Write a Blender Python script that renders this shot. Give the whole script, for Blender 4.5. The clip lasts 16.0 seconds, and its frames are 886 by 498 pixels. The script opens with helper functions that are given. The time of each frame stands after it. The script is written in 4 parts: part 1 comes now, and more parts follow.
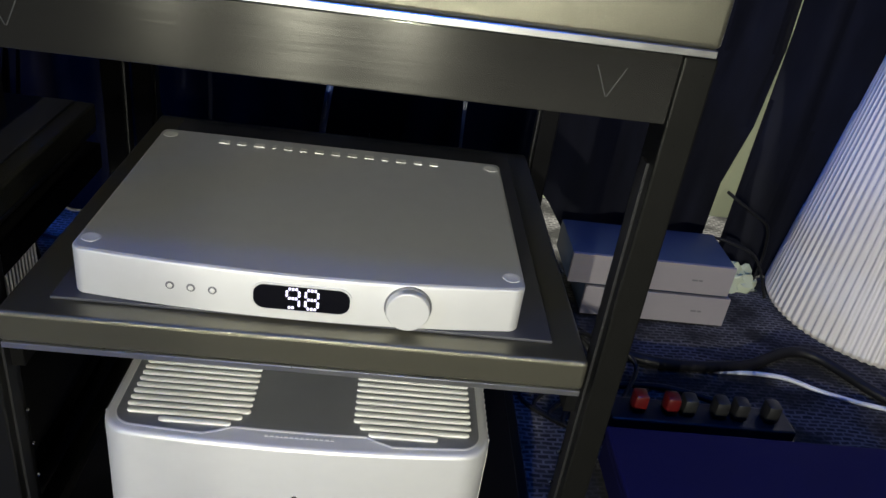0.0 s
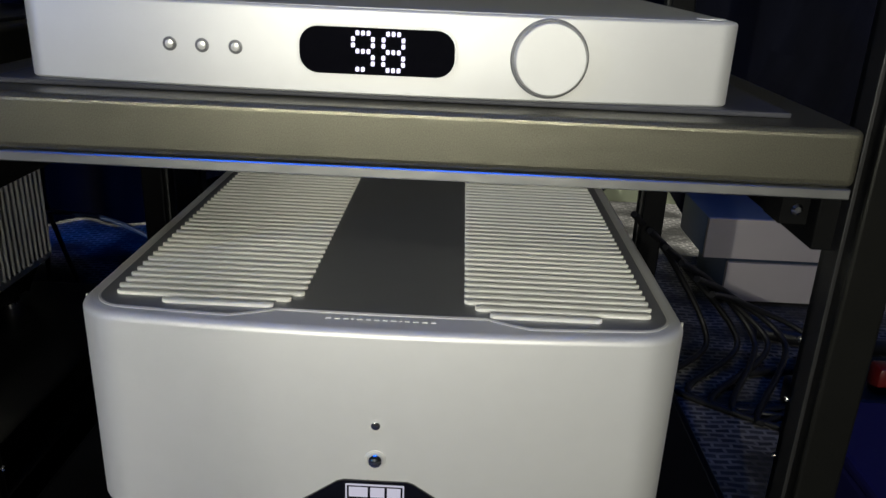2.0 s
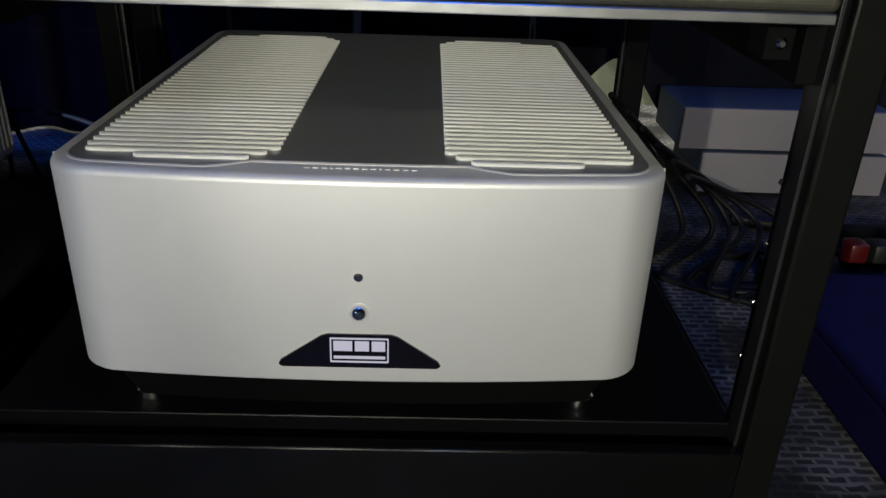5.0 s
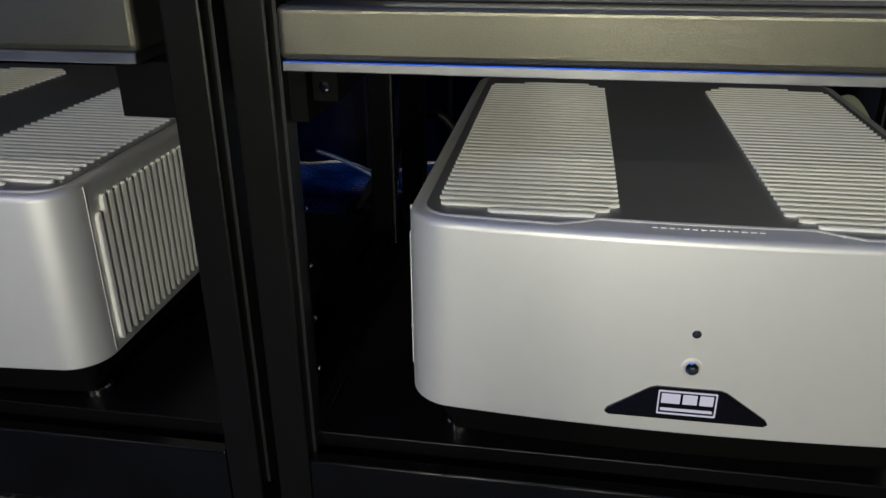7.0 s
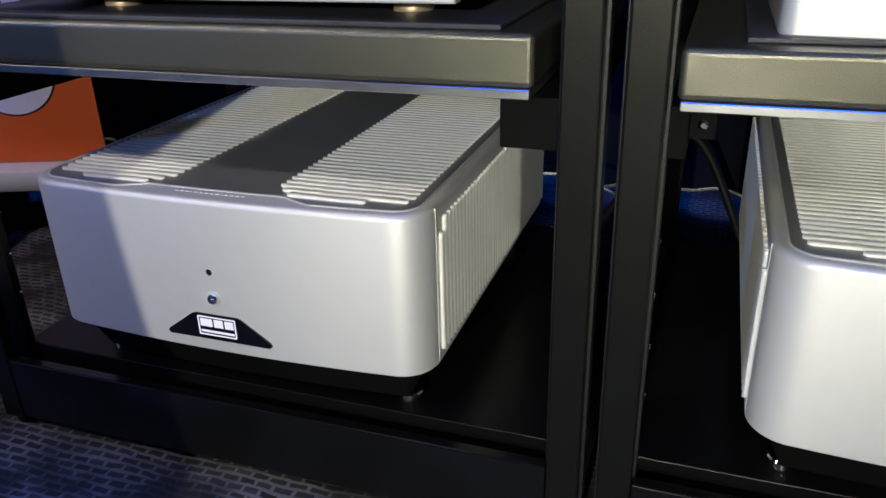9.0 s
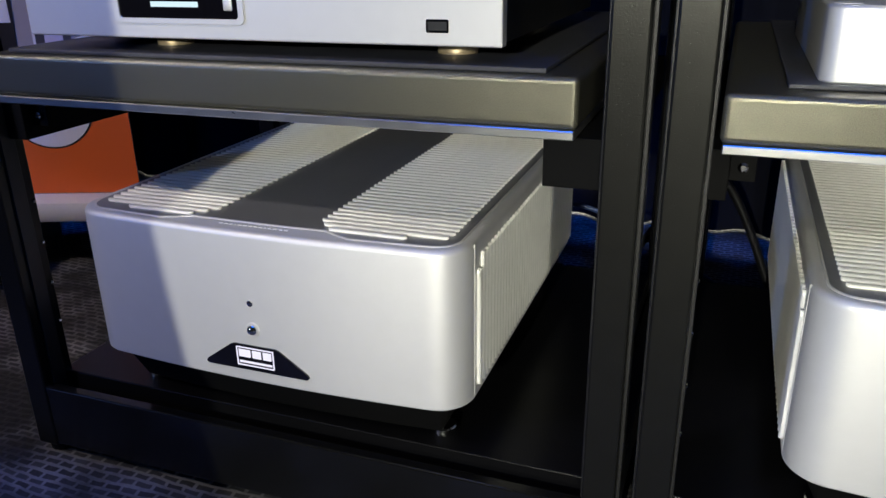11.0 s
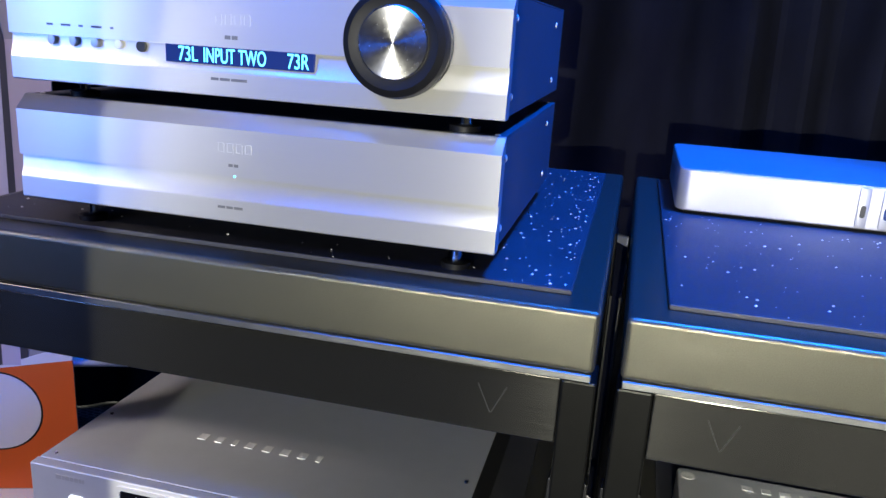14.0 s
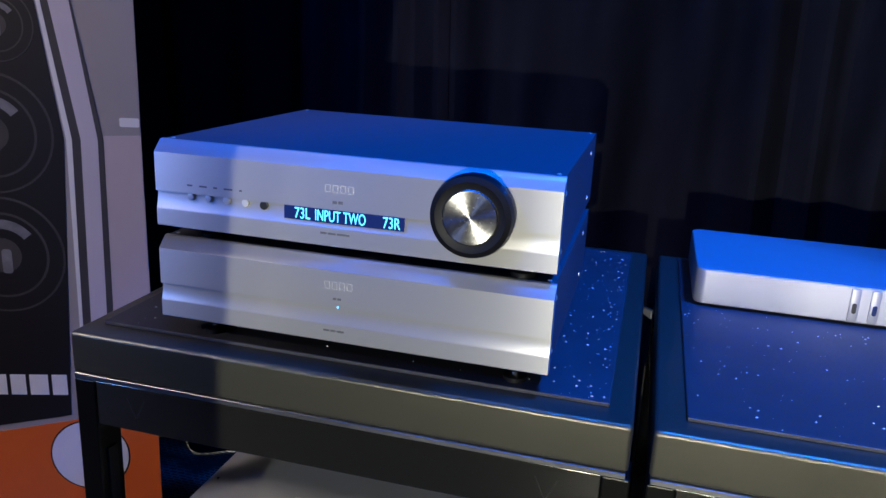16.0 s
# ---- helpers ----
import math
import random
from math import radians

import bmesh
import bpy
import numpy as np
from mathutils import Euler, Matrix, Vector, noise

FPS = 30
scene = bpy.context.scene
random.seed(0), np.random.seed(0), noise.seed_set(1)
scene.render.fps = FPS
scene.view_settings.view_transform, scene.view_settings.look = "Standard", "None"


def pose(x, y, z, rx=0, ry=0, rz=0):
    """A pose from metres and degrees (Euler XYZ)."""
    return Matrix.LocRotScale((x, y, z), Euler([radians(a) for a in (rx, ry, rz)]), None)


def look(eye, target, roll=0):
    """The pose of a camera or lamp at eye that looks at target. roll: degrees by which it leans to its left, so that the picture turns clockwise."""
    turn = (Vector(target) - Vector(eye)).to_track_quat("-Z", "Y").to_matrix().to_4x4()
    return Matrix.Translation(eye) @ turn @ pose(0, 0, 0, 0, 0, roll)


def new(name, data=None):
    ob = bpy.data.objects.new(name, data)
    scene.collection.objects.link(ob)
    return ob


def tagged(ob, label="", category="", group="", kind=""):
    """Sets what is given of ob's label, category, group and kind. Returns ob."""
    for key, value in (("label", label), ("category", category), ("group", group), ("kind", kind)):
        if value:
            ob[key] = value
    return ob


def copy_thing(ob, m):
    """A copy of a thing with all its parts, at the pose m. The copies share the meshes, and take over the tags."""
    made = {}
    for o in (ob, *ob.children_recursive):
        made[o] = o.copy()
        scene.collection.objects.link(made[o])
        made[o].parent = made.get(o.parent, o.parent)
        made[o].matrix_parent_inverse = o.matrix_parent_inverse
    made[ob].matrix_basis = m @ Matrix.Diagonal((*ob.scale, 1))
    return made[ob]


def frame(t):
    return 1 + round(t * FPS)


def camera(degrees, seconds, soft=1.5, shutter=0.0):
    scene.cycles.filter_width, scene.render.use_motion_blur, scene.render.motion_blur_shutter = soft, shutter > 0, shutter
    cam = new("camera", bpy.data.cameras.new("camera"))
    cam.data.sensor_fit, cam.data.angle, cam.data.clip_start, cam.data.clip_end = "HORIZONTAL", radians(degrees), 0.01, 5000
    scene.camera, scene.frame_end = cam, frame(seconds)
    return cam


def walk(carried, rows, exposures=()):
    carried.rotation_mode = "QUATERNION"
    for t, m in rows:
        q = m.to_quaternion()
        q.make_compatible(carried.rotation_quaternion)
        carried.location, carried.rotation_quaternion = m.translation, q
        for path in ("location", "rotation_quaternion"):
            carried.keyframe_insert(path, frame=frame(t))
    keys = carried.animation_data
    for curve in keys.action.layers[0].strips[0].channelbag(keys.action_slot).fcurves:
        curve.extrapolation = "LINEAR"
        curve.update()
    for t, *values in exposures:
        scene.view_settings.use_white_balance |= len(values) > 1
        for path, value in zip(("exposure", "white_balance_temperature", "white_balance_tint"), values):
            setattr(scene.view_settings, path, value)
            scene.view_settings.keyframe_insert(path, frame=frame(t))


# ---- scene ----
cam = camera(59.5, 16.0)
PATH = [
    (0, (0.06, -0.576, 0.828), (0.228, 1.165, -0.142), 8.4),
    (0.5, (0.035, -0.497, 0.694), (0.115, 1.325, -0.125), 4.7),
    (1, (0.034, -0.444, 0.605), (0.041, 1.454, -0.023), 4.3),
    (1.5, (0.036, -0.436, 0.54), (0.012, 1.466, -0.078), 2.8),
    (2, (0.044, -0.426, 0.479), (0.019, 1.447, -0.223), 2.5),
    (2.5, (0.04, -0.428, 0.449), (0.03, 1.426, -0.301), 2.8),
    (3, (0.04, -0.434, 0.434), (0.067, 1.409, -0.342), 3.3),
    (5.3, (0.041, -0.44, 0.427), (0.092, 1.36, -0.444), 1.8),
    (5.5, (0.024, -0.443, 0.426), (0.058, 1.366, -0.426), 1.1),
    (6, (-0.006, -0.449, 0.435), (-0.075, 1.371, -0.39), 1.2),
    (6.5, (-0.041, -0.456, 0.444), (-0.228, 1.361, -0.369), 0.5),
    (7, (-0.093, -0.461, 0.458), (-0.387, 1.336, -0.368), -0.4),
    (7.5, (-0.133, -0.468, 0.465), (-0.495, 1.316, -0.362), -0.4),
    (8, (-0.182, -0.481, 0.469), (-0.643, 1.285, -0.35), 0.2),
    (8.5, (-0.228, -0.494, 0.479), (-0.81, 1.23, -0.351), -0.9),
    (8.7, (-0.245, -0.505, 0.483), (-0.839, 1.22, -0.338), -1.2),
    (10.8, (-0.261, -0.511, 0.492), (-0.968, 1.166, -0.335), -2.7),
    (11, (-0.267, -0.525, 0.49), (-0.917, 1.22, -0.239), -0.9),
    (11.2, (-0.271, -0.536, 0.49), (-0.892, 1.288, -0.048), 0.3),
    (11.5, (-0.273, -0.539, 0.509), (-0.872, 1.315, 0.06), 0.6),
    (12, (-0.276, -0.551, 0.542), (-0.914, 1.305, 0.155), 0.9),
    (12.5, (-0.282, -0.53, 0.597), (-0.933, 1.335, 0.283), 0.5),
    (13, (-0.284, -0.52, 0.659), (-0.94, 1.355, 0.423), -0.5),
    (13.2, (-0.28, -0.505, 0.71), (-0.947, 1.354, 0.4), -1.4),
    (13.5, (-0.274, -0.523, 0.767), (-0.895, 1.359, 0.495), 1.7),
    (14, (-0.315, -0.551, 0.946), (-0.753, 1.322, 0.397), 3.6),
    (14.5, (-0.338, -0.579, 1.027), (-0.741, 1.301, 0.475), 3.5),
    (15, (-0.344, -0.623, 1.067), (-0.728, 1.248, 0.476), 2.9),
    (15.5, (-0.344, -0.659, 1.091), (-0.79, 1.199, 0.5), 2.9),
    (16, (-0.337, -0.681, 1.103), (-0.822, 1.179, 0.551), 2.9),
]
walk(cam, [(t, look(eye, target, roll)) for t, eye, target, roll in PATH],
     exposures=[(0, 0.15), (0.5, -0.1), (1, -0.1), (1.5, -0.32), (2.5, -0.6), (5.5, -0.6), (7, -0.62), (8, 0.0), (8.7, 0.2), (11, 0.35), (12, 0.3), (12.5, 0.3), (13, 0.45), (13.5, 0.8), (14, 0.85), (14.5, 0.6), (15, 0.45), (15.5, 0.2), (16, 0.15)])

# ---- light ----
world = bpy.data.worlds.new("world")
scene.world = world
world.use_nodes = True
world.node_tree.nodes["Background"].inputs[0].default_value = (0.02, 0.03, 0.08, 1)
world.node_tree.nodes["Background"].inputs[1].default_value = 0.1


def lamp(kind, name, place, target, energy, colour, size=0.05, cone=120, blend=0.3):
    data = bpy.data.lights.new(name, kind)
    data.energy, data.color = energy, colour
    if kind == "AREA":
        data.shape, data.size, data.size_y = "RECTANGLE", size[0], size[1]
    else:
        data.shadow_soft_size = size
    if kind == "SPOT":
        data.spot_size, data.spot_blend = radians(cone), blend
    ob = new(name, data)
    ob.matrix_world = look(place, target)
    return ob


WARM, BLUE, PINK = (0.98, 0.97, 0.84), (0.0, 0.13, 1.0), (1.0, 0.90, 0.93)
# a row of warm spots in front of the racks; their cone rims, turned for it, stand in for upright shadow edges
lamp("SPOT", "warm_spot", (0.08, -2.4, 0.86), (2.94, 0.0, 0.58), 92, WARM, 0.03, 110, 0.05)
lamp("SPOT", "warm_spot_middle", (-0.30, -2.4, 0.86), (2.03, 0.0, 0.66), 140, WARM, 0.006, 110, 0.008)
lamp("SPOT", "warm_spot_low", (-0.78, -2.4, 0.72), (4.7, 0.0, 0.6), 22, WARM, 0.025, 110, 0.05)
lamp("SPOT", "warm_spot_far", (-2.2, -2.4, 0.80), (1.36, 0.0, 0.55), 5, WARM, 0.008, 50, 0.015)
# added narrow fill for the second amplifier's fluted side, not a known lamp
lamp("SPOT", "amplifier_side_fill", (0.42, -2.4, 0.32), (-0.43, 0.25, 0.17), 75, WARM, 0.03, 13, 0.8)
# added fill that lifts the converter top; no lamp is known this high
lamp("SPOT", "converter_top_fill", (0.1, -1.8, 1.5), (0.0, 0.12, 0.45), 32, WARM, 0.03, 24, 0.5)
lamp("SPOT", "cool_spot_far", (-2.6, -2.2, 1.0), (-0.80, 0, 0.75), 48, (0.13, 0.30, 1.0), 0.04, 34, 0.5)
lamp("SPOT", "blue_spot", (0.2, 0.12, 2.5), (-0.36, 0.16, 0.8), 310, BLUE, 0.15, 42, 0.45)
lamp("SPOT", "blue_wash", (-1.6, -1.6, 2.4), (-0.1, 0.97, 1.35), 95, BLUE, 0.08, 42, 0.2)
lamp("AREA", "blue_strip", (-0.3, -0.6, 2.5), (-0.3, 0.2, 0.6), 9, BLUE, (1.6, 0.3))
lamp("SPOT", "blue_spot_side", (0.75, 0.45, 2.5), (0.7, 0.65, 0.0), 38, BLUE, 0.15, 40, 0.6)
# unseen pinkish room lights on column and banner, their places assumed
lamp("SPOT", "room_lamp", (2.2, -1.2, 2.2), (1.25, 0.9, 0.45), 34, PINK, 0.15, 30, 0.6)
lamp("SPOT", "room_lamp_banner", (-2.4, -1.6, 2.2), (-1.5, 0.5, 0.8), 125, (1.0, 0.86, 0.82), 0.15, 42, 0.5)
# added fill for the carpet and the left amplifier front, no known source
lamp("SPOT", "carpet_fill", (-1.9, -1.5, 2.2), (-0.75, -0.12, 0.0), 72, (1.0, 0.92, 0.92), 0.1, 24, 0.5)
lamp("AREA", "light_behind_drapes", (0.0, 1.16, 2.5), (0.0, 1.25, 0.0), 230, (1.0, 0.98, 0.85), (3.4, 0.1))


# ---- materials ----
def material(name, colour, rough=0.5, metal=0.0, vary=0.12, scale=40.0, bump=0.0, bump_scale=300.0, emit=0.0, aniso=0.0, stretch=(1, 1, 1), coat=0.0, spec=0.5, tangent="", turn=0.0):
    m = bpy.data.materials.new(name)
    m.use_nodes = True
    t = m.node_tree
    n, link = t.nodes, t.links
    p = n["Principled BSDF"]
    p.inputs["Roughness"].default_value, p.inputs["Metallic"].default_value = rough, metal
    p.inputs["Anisotropic"].default_value, p.inputs["Coat Weight"].default_value = aniso, coat
    p.inputs["Specular IOR Level"].default_value, p.inputs["Anisotropic Rotation"].default_value = spec, turn
    c = (*colour, 1)
    if emit:
        p.inputs["Base Color"].default_value = (0.01, 0.01, 0.01, 1)
        p.inputs["Emission Color"].default_value = c
        p.inputs["Emission Strength"].default_value = emit
        p.inputs["Specular IOR Level"].default_value = 0.08
        return m
    where = n.new("ShaderNodeTexCoord")
    mapped = n.new("ShaderNodeMapping")
    mapped.inputs["Scale"].default_value = stretch
    link.new(where.outputs["Object"], mapped.inputs["Vector"])
    big, fine = n.new("ShaderNodeTexNoise"), n.new("ShaderNodeTexNoise")
    big.inputs["Scale"].default_value, big.inputs["Detail"].default_value = scale, 4
    fine.inputs["Scale"].default_value, fine.inputs["Detail"].default_value = bump_scale, 3
    link.new(mapped.outputs[0], big.inputs["Vector"])
    link.new(mapped.outputs[0], fine.inputs["Vector"])
    mix = n.new("ShaderNodeMix")
    mix.data_type = "RGBA"
    mix.inputs[6].default_value = tuple(v * (1 - vary) for v in colour) + (1,)
    mix.inputs[7].default_value = tuple(min(1, v * (1 + vary)) for v in colour) + (1,)
    link.new(big.outputs["Fac"], mix.inputs[0])
    link.new(mix.outputs[2], p.inputs["Base Color"])
    ramp = n.new("ShaderNodeMapRange")
    ramp.inputs["To Min"].default_value, ramp.inputs["To Max"].default_value = max(0.02, rough - 0.06), rough + 0.06
    link.new(fine.outputs["Fac"], ramp.inputs["Value"])
    link.new(ramp.outputs[0], p.inputs["Roughness"])
    if bump:
        b = n.new("ShaderNodeBump")
        b.inputs["Strength"].default_value, b.inputs["Distance"].default_value = bump, 0.0006
        link.new(fine.outputs["Fac"], b.inputs["Height"])
        link.new(b.outputs[0], p.inputs["Normal"])
    if tangent:
        g = n.new("ShaderNodeTangent")
        g.direction_type, g.axis = "RADIAL", tangent
        link.new(g.outputs[0], p.inputs["Tangent"])
    return m


SILVER = material("satin_silver", (0.72, 0.715, 0.70), 0.5, 0.5, 0.03, 60, 0.06, 1500)
AMP_TOP = material("dark_satin_panel", (0.29, 0.295, 0.31), 0.42, 0.6, 0.04, 50, 0.05, 1500)
SILVER_TOP = material("satin_grey_top", (0.70, 0.705, 0.70), 0.42, 0.5, 0.04, 50, 0.05, 1500)
FIN = material("fin_silver", (0.88, 0.87, 0.81), 0.42, 0.1, 0.04, 60, 0.03, 900)
MARK = material("faint_engraving", (0.62, 0.61, 0.58), 0.45, 0.5, 0.05)
BRUSHED = material("brushed_aluminium", (0.62, 0.61, 0.585), 0.33, 0.55, 0.015, 30, 0.0, 260, aniso=0.8, stretch=(0.3, 30, 30), turn=0.25)
CHASSIS = material("chassis_aluminium", (0.55, 0.56, 0.6), 0.4, 0.55, 0.04, 30, 0.05, 900)
SPUN = material("spun_aluminium", (0.75, 0.74, 0.72), 0.25, 1.0, 0.05, 30, 0.1, 300, aniso=0.85, tangent="Y")
POLISHED = material("polished_button", (0.8, 0.79, 0.75), 0.35, 0.35, 0.02)
CHROME = material("chrome", (0.8, 0.8, 0.8), 0.08, 1.0, 0.02)
STRIP = material("polished_edge_strip", (0.74, 0.74, 0.73), 0.3, 1.0, 0.3, 25, 0.12, 160, stretch=(0.4, 1, 1))
SHELF = material("grained_black_anodised", (0.165, 0.158, 0.118), 0.3, 0.75, 0.65, 1500, 0.3, 2200)
PLATE = material("dark_polymer_plate", (0.055, 0.056, 0.065), 0.42, 0.0, 0.35, 14, 0.08, 700, spec=0.35)
FRAME = material("black_anodised_frame", (0.028, 0.028, 0.025), 0.3, 0.8, 0.15, 40, 0.2, 900)
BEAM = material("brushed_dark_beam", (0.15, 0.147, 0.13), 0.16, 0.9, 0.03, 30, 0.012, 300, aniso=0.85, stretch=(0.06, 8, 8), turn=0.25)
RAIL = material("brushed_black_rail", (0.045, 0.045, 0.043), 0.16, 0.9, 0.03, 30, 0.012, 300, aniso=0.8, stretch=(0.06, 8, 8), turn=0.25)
BASE = material("black_base_and_rear_shade", (0.004, 0.004, 0.0045), 0.3, 0.0, 0.2, 30, 0.05, 900, spec=0.2)
MATTE = material("matte_black", (0.003, 0.003, 0.003), 0.75, 0.0, 0.2, 30, 0.05, 900, spec=0.1)
# silver cases: the blue lamplight on their tops is mixed into this colour
FLOOR_CASE = material("blue_lit_case", (0.06, 0.09, 0.16), 0.5, 0.3, 0.05, 30, 0.05, 900)
PASS_CASE = material("dark_anodised_case", (0.11, 0.11, 0.13), 0.5, 0.3, 0.05, 30, 0.05, 900)
BOXED = material("satin_box", (0.42, 0.415, 0.41), 0.45, 0.4, 0.04, 40, 0.05, 900)
DULL = material("dull_grey_front", (0.30, 0.275, 0.29), 0.5, 0.2, 0.05, 30, 0.03, 900)
BLACK = material("black_paint", (0.012, 0.012, 0.012), 0.45, 0.0, 0.2, 60, 0.05, 900)
GLOSS = material("black_glass", (0.004, 0.004, 0.006), 0.06, 0.0, 0.1)
RUBBER = material("black_rubber", (0.006, 0.006, 0.007), 0.5, 0.0, 0.2, 80, 0.1, 700, spec=0.25)
GOLD = material("brass_foot", (0.55, 0.44, 0.28), 0.4, 0.6, 0.1)
IVORY = material("ivory_foot", (0.75, 0.72, 0.65), 0.4, 0.0, 0.05)
ENGRAVE = material("engraving", (0.78, 0.77, 0.74), 0.4, 0.5, 0.05)
ENGRAVE_LIGHT = material("bright_engraving", (0.92, 0.91, 0.86), 0.3, 0.2, 0.03)
ENGRAVE_DARK = material("faint_print", (0.17, 0.17, 0.175), 0.5, 0.3, 0.05)
ETCH = material("etched_line", (0.06, 0.06, 0.06), 0.45, 0.5, 0.05)
GLOW = material("white_display", (0.82, 0.78, 1.0), emit=2.2)
GLOW_SOFT = material("screen_text", (0.62, 0.82, 0.9), emit=0.9)
GLOW_DIM = material("screen_dim", (0.3, 0.45, 0.55), emit=0.5)
CYAN = material("blue_display_text", (0.1, 0.62, 1.0), emit=2.6)
NAVY = material("blue_display_back", (0.0, 0.022, 0.22), emit=0.6)
RING = material("power_ring", (0.8, 0.85, 1.0), emit=1.6)
VELVET = material("black_velvet", (0.0045, 0.005, 0.009), 0.9, 0.0, 0.9, 18, 0.5, 120, stretch=(1, 1, 0.35), spec=0.15)
WALL = material("pale_green_wall", (0.42, 0.46, 0.33), 0.8, 0.0, 0.1, 6, 0.2, 80)
DARKWALL = material("dark_room_wall", (0.012, 0.012, 0.014), 0.8, 0.0, 0.2, 4, 0.1, 60)
ORANGE = material("orange_print", (0.75, 0.13, 0.02), 0.5, 0.0, 0.04, 8)
PRINT_GREY = material("grey_print", (0.33, 0.30, 0.295), 0.5, 0.0, 0.1, 3)
PRINT_LILAC = material("lilac_print", (0.55, 0.5, 0.56), 0.5, 0.0, 0.1, 5)
PRINT_GLEAM = material("grey_gleam_print", (0.17, 0.17, 0.19), 0.5, 0.0, 0.7, 40)
PRINT_ROSE = material("rosy_grey_print", (0.50, 0.42, 0.43), 0.5, 0.0, 0.1, 4)
PRINT_BLACK = material("black_print", (0.012, 0.011, 0.012), 0.45, 0.0, 0.2, 5)
PRINT_DARK = material("dark_grey_print", (0.06, 0.055, 0.055), 0.45, 0.0, 0.3, 12)
PRINT_WHITE = material("white_print", (0.75, 0.74, 0.74), 0.5, 0.0, 0.04, 20)
RIBBED = material("white_ribbed", (0.72, 0.69, 0.66), 0.55, 0.0, 0.05, 12, 0.1, 200)
CABLE = material("black_cable", (0.006, 0.006, 0.007), 0.5, 0.0, 0.2, spec=0.25)
CABLE_WHITE = material("pale_cable", (0.6, 0.62, 0.66), 0.4, 0.0, 0.05)
CABLE_PALE = material("pale_blue_cable", (0.42, 0.44, 0.48), 0.4, 0.0, 0.05)
CABLE_GREY = material("grey_cable", (0.12, 0.12, 0.13), 0.35, 0.0, 0.1)
CABLE_BLUE = material("blue_cable", (0.04, 0.07, 0.19), 0.4, 0.0, 0.05)
RED = material("red_plug", (0.08, 0.005, 0.005), 0.35, 0.0, 0.05)
DARKBOX = material("navy_box", (0.008, 0.008, 0.055), 0.7, 0.0, 0.15, 10, 0.1, 200, spec=0.1)


def carpet_material():
    m = bpy.data.materials.new("patterned_carpet")
    m.use_nodes = True
    n, link = m.node_tree.nodes, m.node_tree.links
    p = n["Principled BSDF"]
    p.inputs["Roughness"].default_value = 0.95
    where = n.new("ShaderNodeTexCoord")
    brick = n.new("ShaderNodeTexBrick")
    brick.inputs["Scale"].default_value = 24
    brick.inputs["Mortar Size"].default_value = 0.055
    brick.inputs["Mortar Smooth"].default_value = 0.3
    brick.inputs["Color1"].default_value, brick.inputs["Color2"].default_value = (0.010, 0.010, 0.012, 1), (0.04, 0.039, 0.041, 1)
    brick.inputs["Mortar"].default_value = (0.13, 0.125, 0.125, 1)
    brick.inputs["Brick Width"].default_value, brick.inputs["Row Height"].default_value = 0.50, 0.24
    rough = n.new("ShaderNodeTexNoise")
    rough.inputs["Scale"].default_value, rough.inputs["Detail"].default_value = 55, 6
    warp = n.new("ShaderNodeMix")
    warp.data_type, warp.blend_type = "RGBA", "LINEAR_LIGHT"
    warp.inputs[0].default_value = 0.016
    link.new(where.outputs["Object"], warp.inputs[6])
    link.new(rough.outputs["Color"], warp.inputs[7])
    link.new(warp.outputs[2], brick.inputs["Vector"])
    fibre = n.new("ShaderNodeTexNoise")
    fibre.inputs["Scale"].default_value = 420
    dark = n.new("ShaderNodeMix")
    dark.data_type, dark.blend_type = "RGBA", "MULTIPLY"
    dark.inputs[0].default_value = 0.9
    wear = n.new("ShaderNodeMapRange")
    wear.inputs["From Min"].default_value, wear.inputs["From Max"].default_value = 0.42, 0.6
    link.new(rough.outputs["Fac"], wear.inputs["Value"])
    link.new(brick.outputs["Color"], dark.inputs[6])
    link.new(wear.outputs[0], dark.inputs[7])
    link.new(dark.outputs[2], p.inputs["Base Color"])
    b = n.new("ShaderNodeBump")
    b.inputs["Strength"].default_value, b.inputs["Distance"].default_value = 0.8, 0.003
    link.new(fibre.outputs["Fac"], b.inputs["Height"])
    link.new(b.outputs[0], p.inputs["Normal"])
    return m


CARPET = carpet_material()


# ---- mesh helpers ----
def part(name, bm, mat, parent=None, label="", smooth=False):
    bmesh.ops.recalc_face_normals(bm, faces=bm.faces)
    me = bpy.data.meshes.new(name)
    if smooth:
        for f in bm.faces:
            f.smooth = True
        for e in bm.edges:
            if len(e.link_faces) == 2 and e.calc_face_angle(0) > 0.6:
                e.smooth = False
    bm.to_mesh(me)
    bm.free()
    me.materials.append(mat)
    ob = new(name, me)
    if parent:
        ob.parent = parent
    if label:
        ob["label"] = label
    return ob


def thing(name, place, label, category, group="", kind=""):
    ob = new(name)
    ob.matrix_basis = pose(*place)
    ob.empty_display_size = 0.05
    return tagged(ob, label, category, group, kind)


def box(x0, x1, y0, y1, z0, z1, bevel=0.0, seg=2, bm=None):
    own = bmesh.new()
    bmesh.ops.create_cube(own, size=1)
    for v in own.verts:
        v.co = Vector(((x0 + x1) / 2 + v.co.x * (x1 - x0), (y0 + y1) / 2 + v.co.y * (y1 - y0), (z0 + z1) / 2 + v.co.z * (z1 - z0)))
    if bevel:
        bmesh.ops.bevel(own, geom=own.edges[:], offset=bevel, segments=seg, profile=0.5, affect="EDGES")
    if bm is None:
        return own
    me = bpy.data.meshes.new("tmp")
    own.to_mesh(me)
    own.free()
    bm.from_mesh(me)
    bpy.data.meshes.remove(me)
    return bm


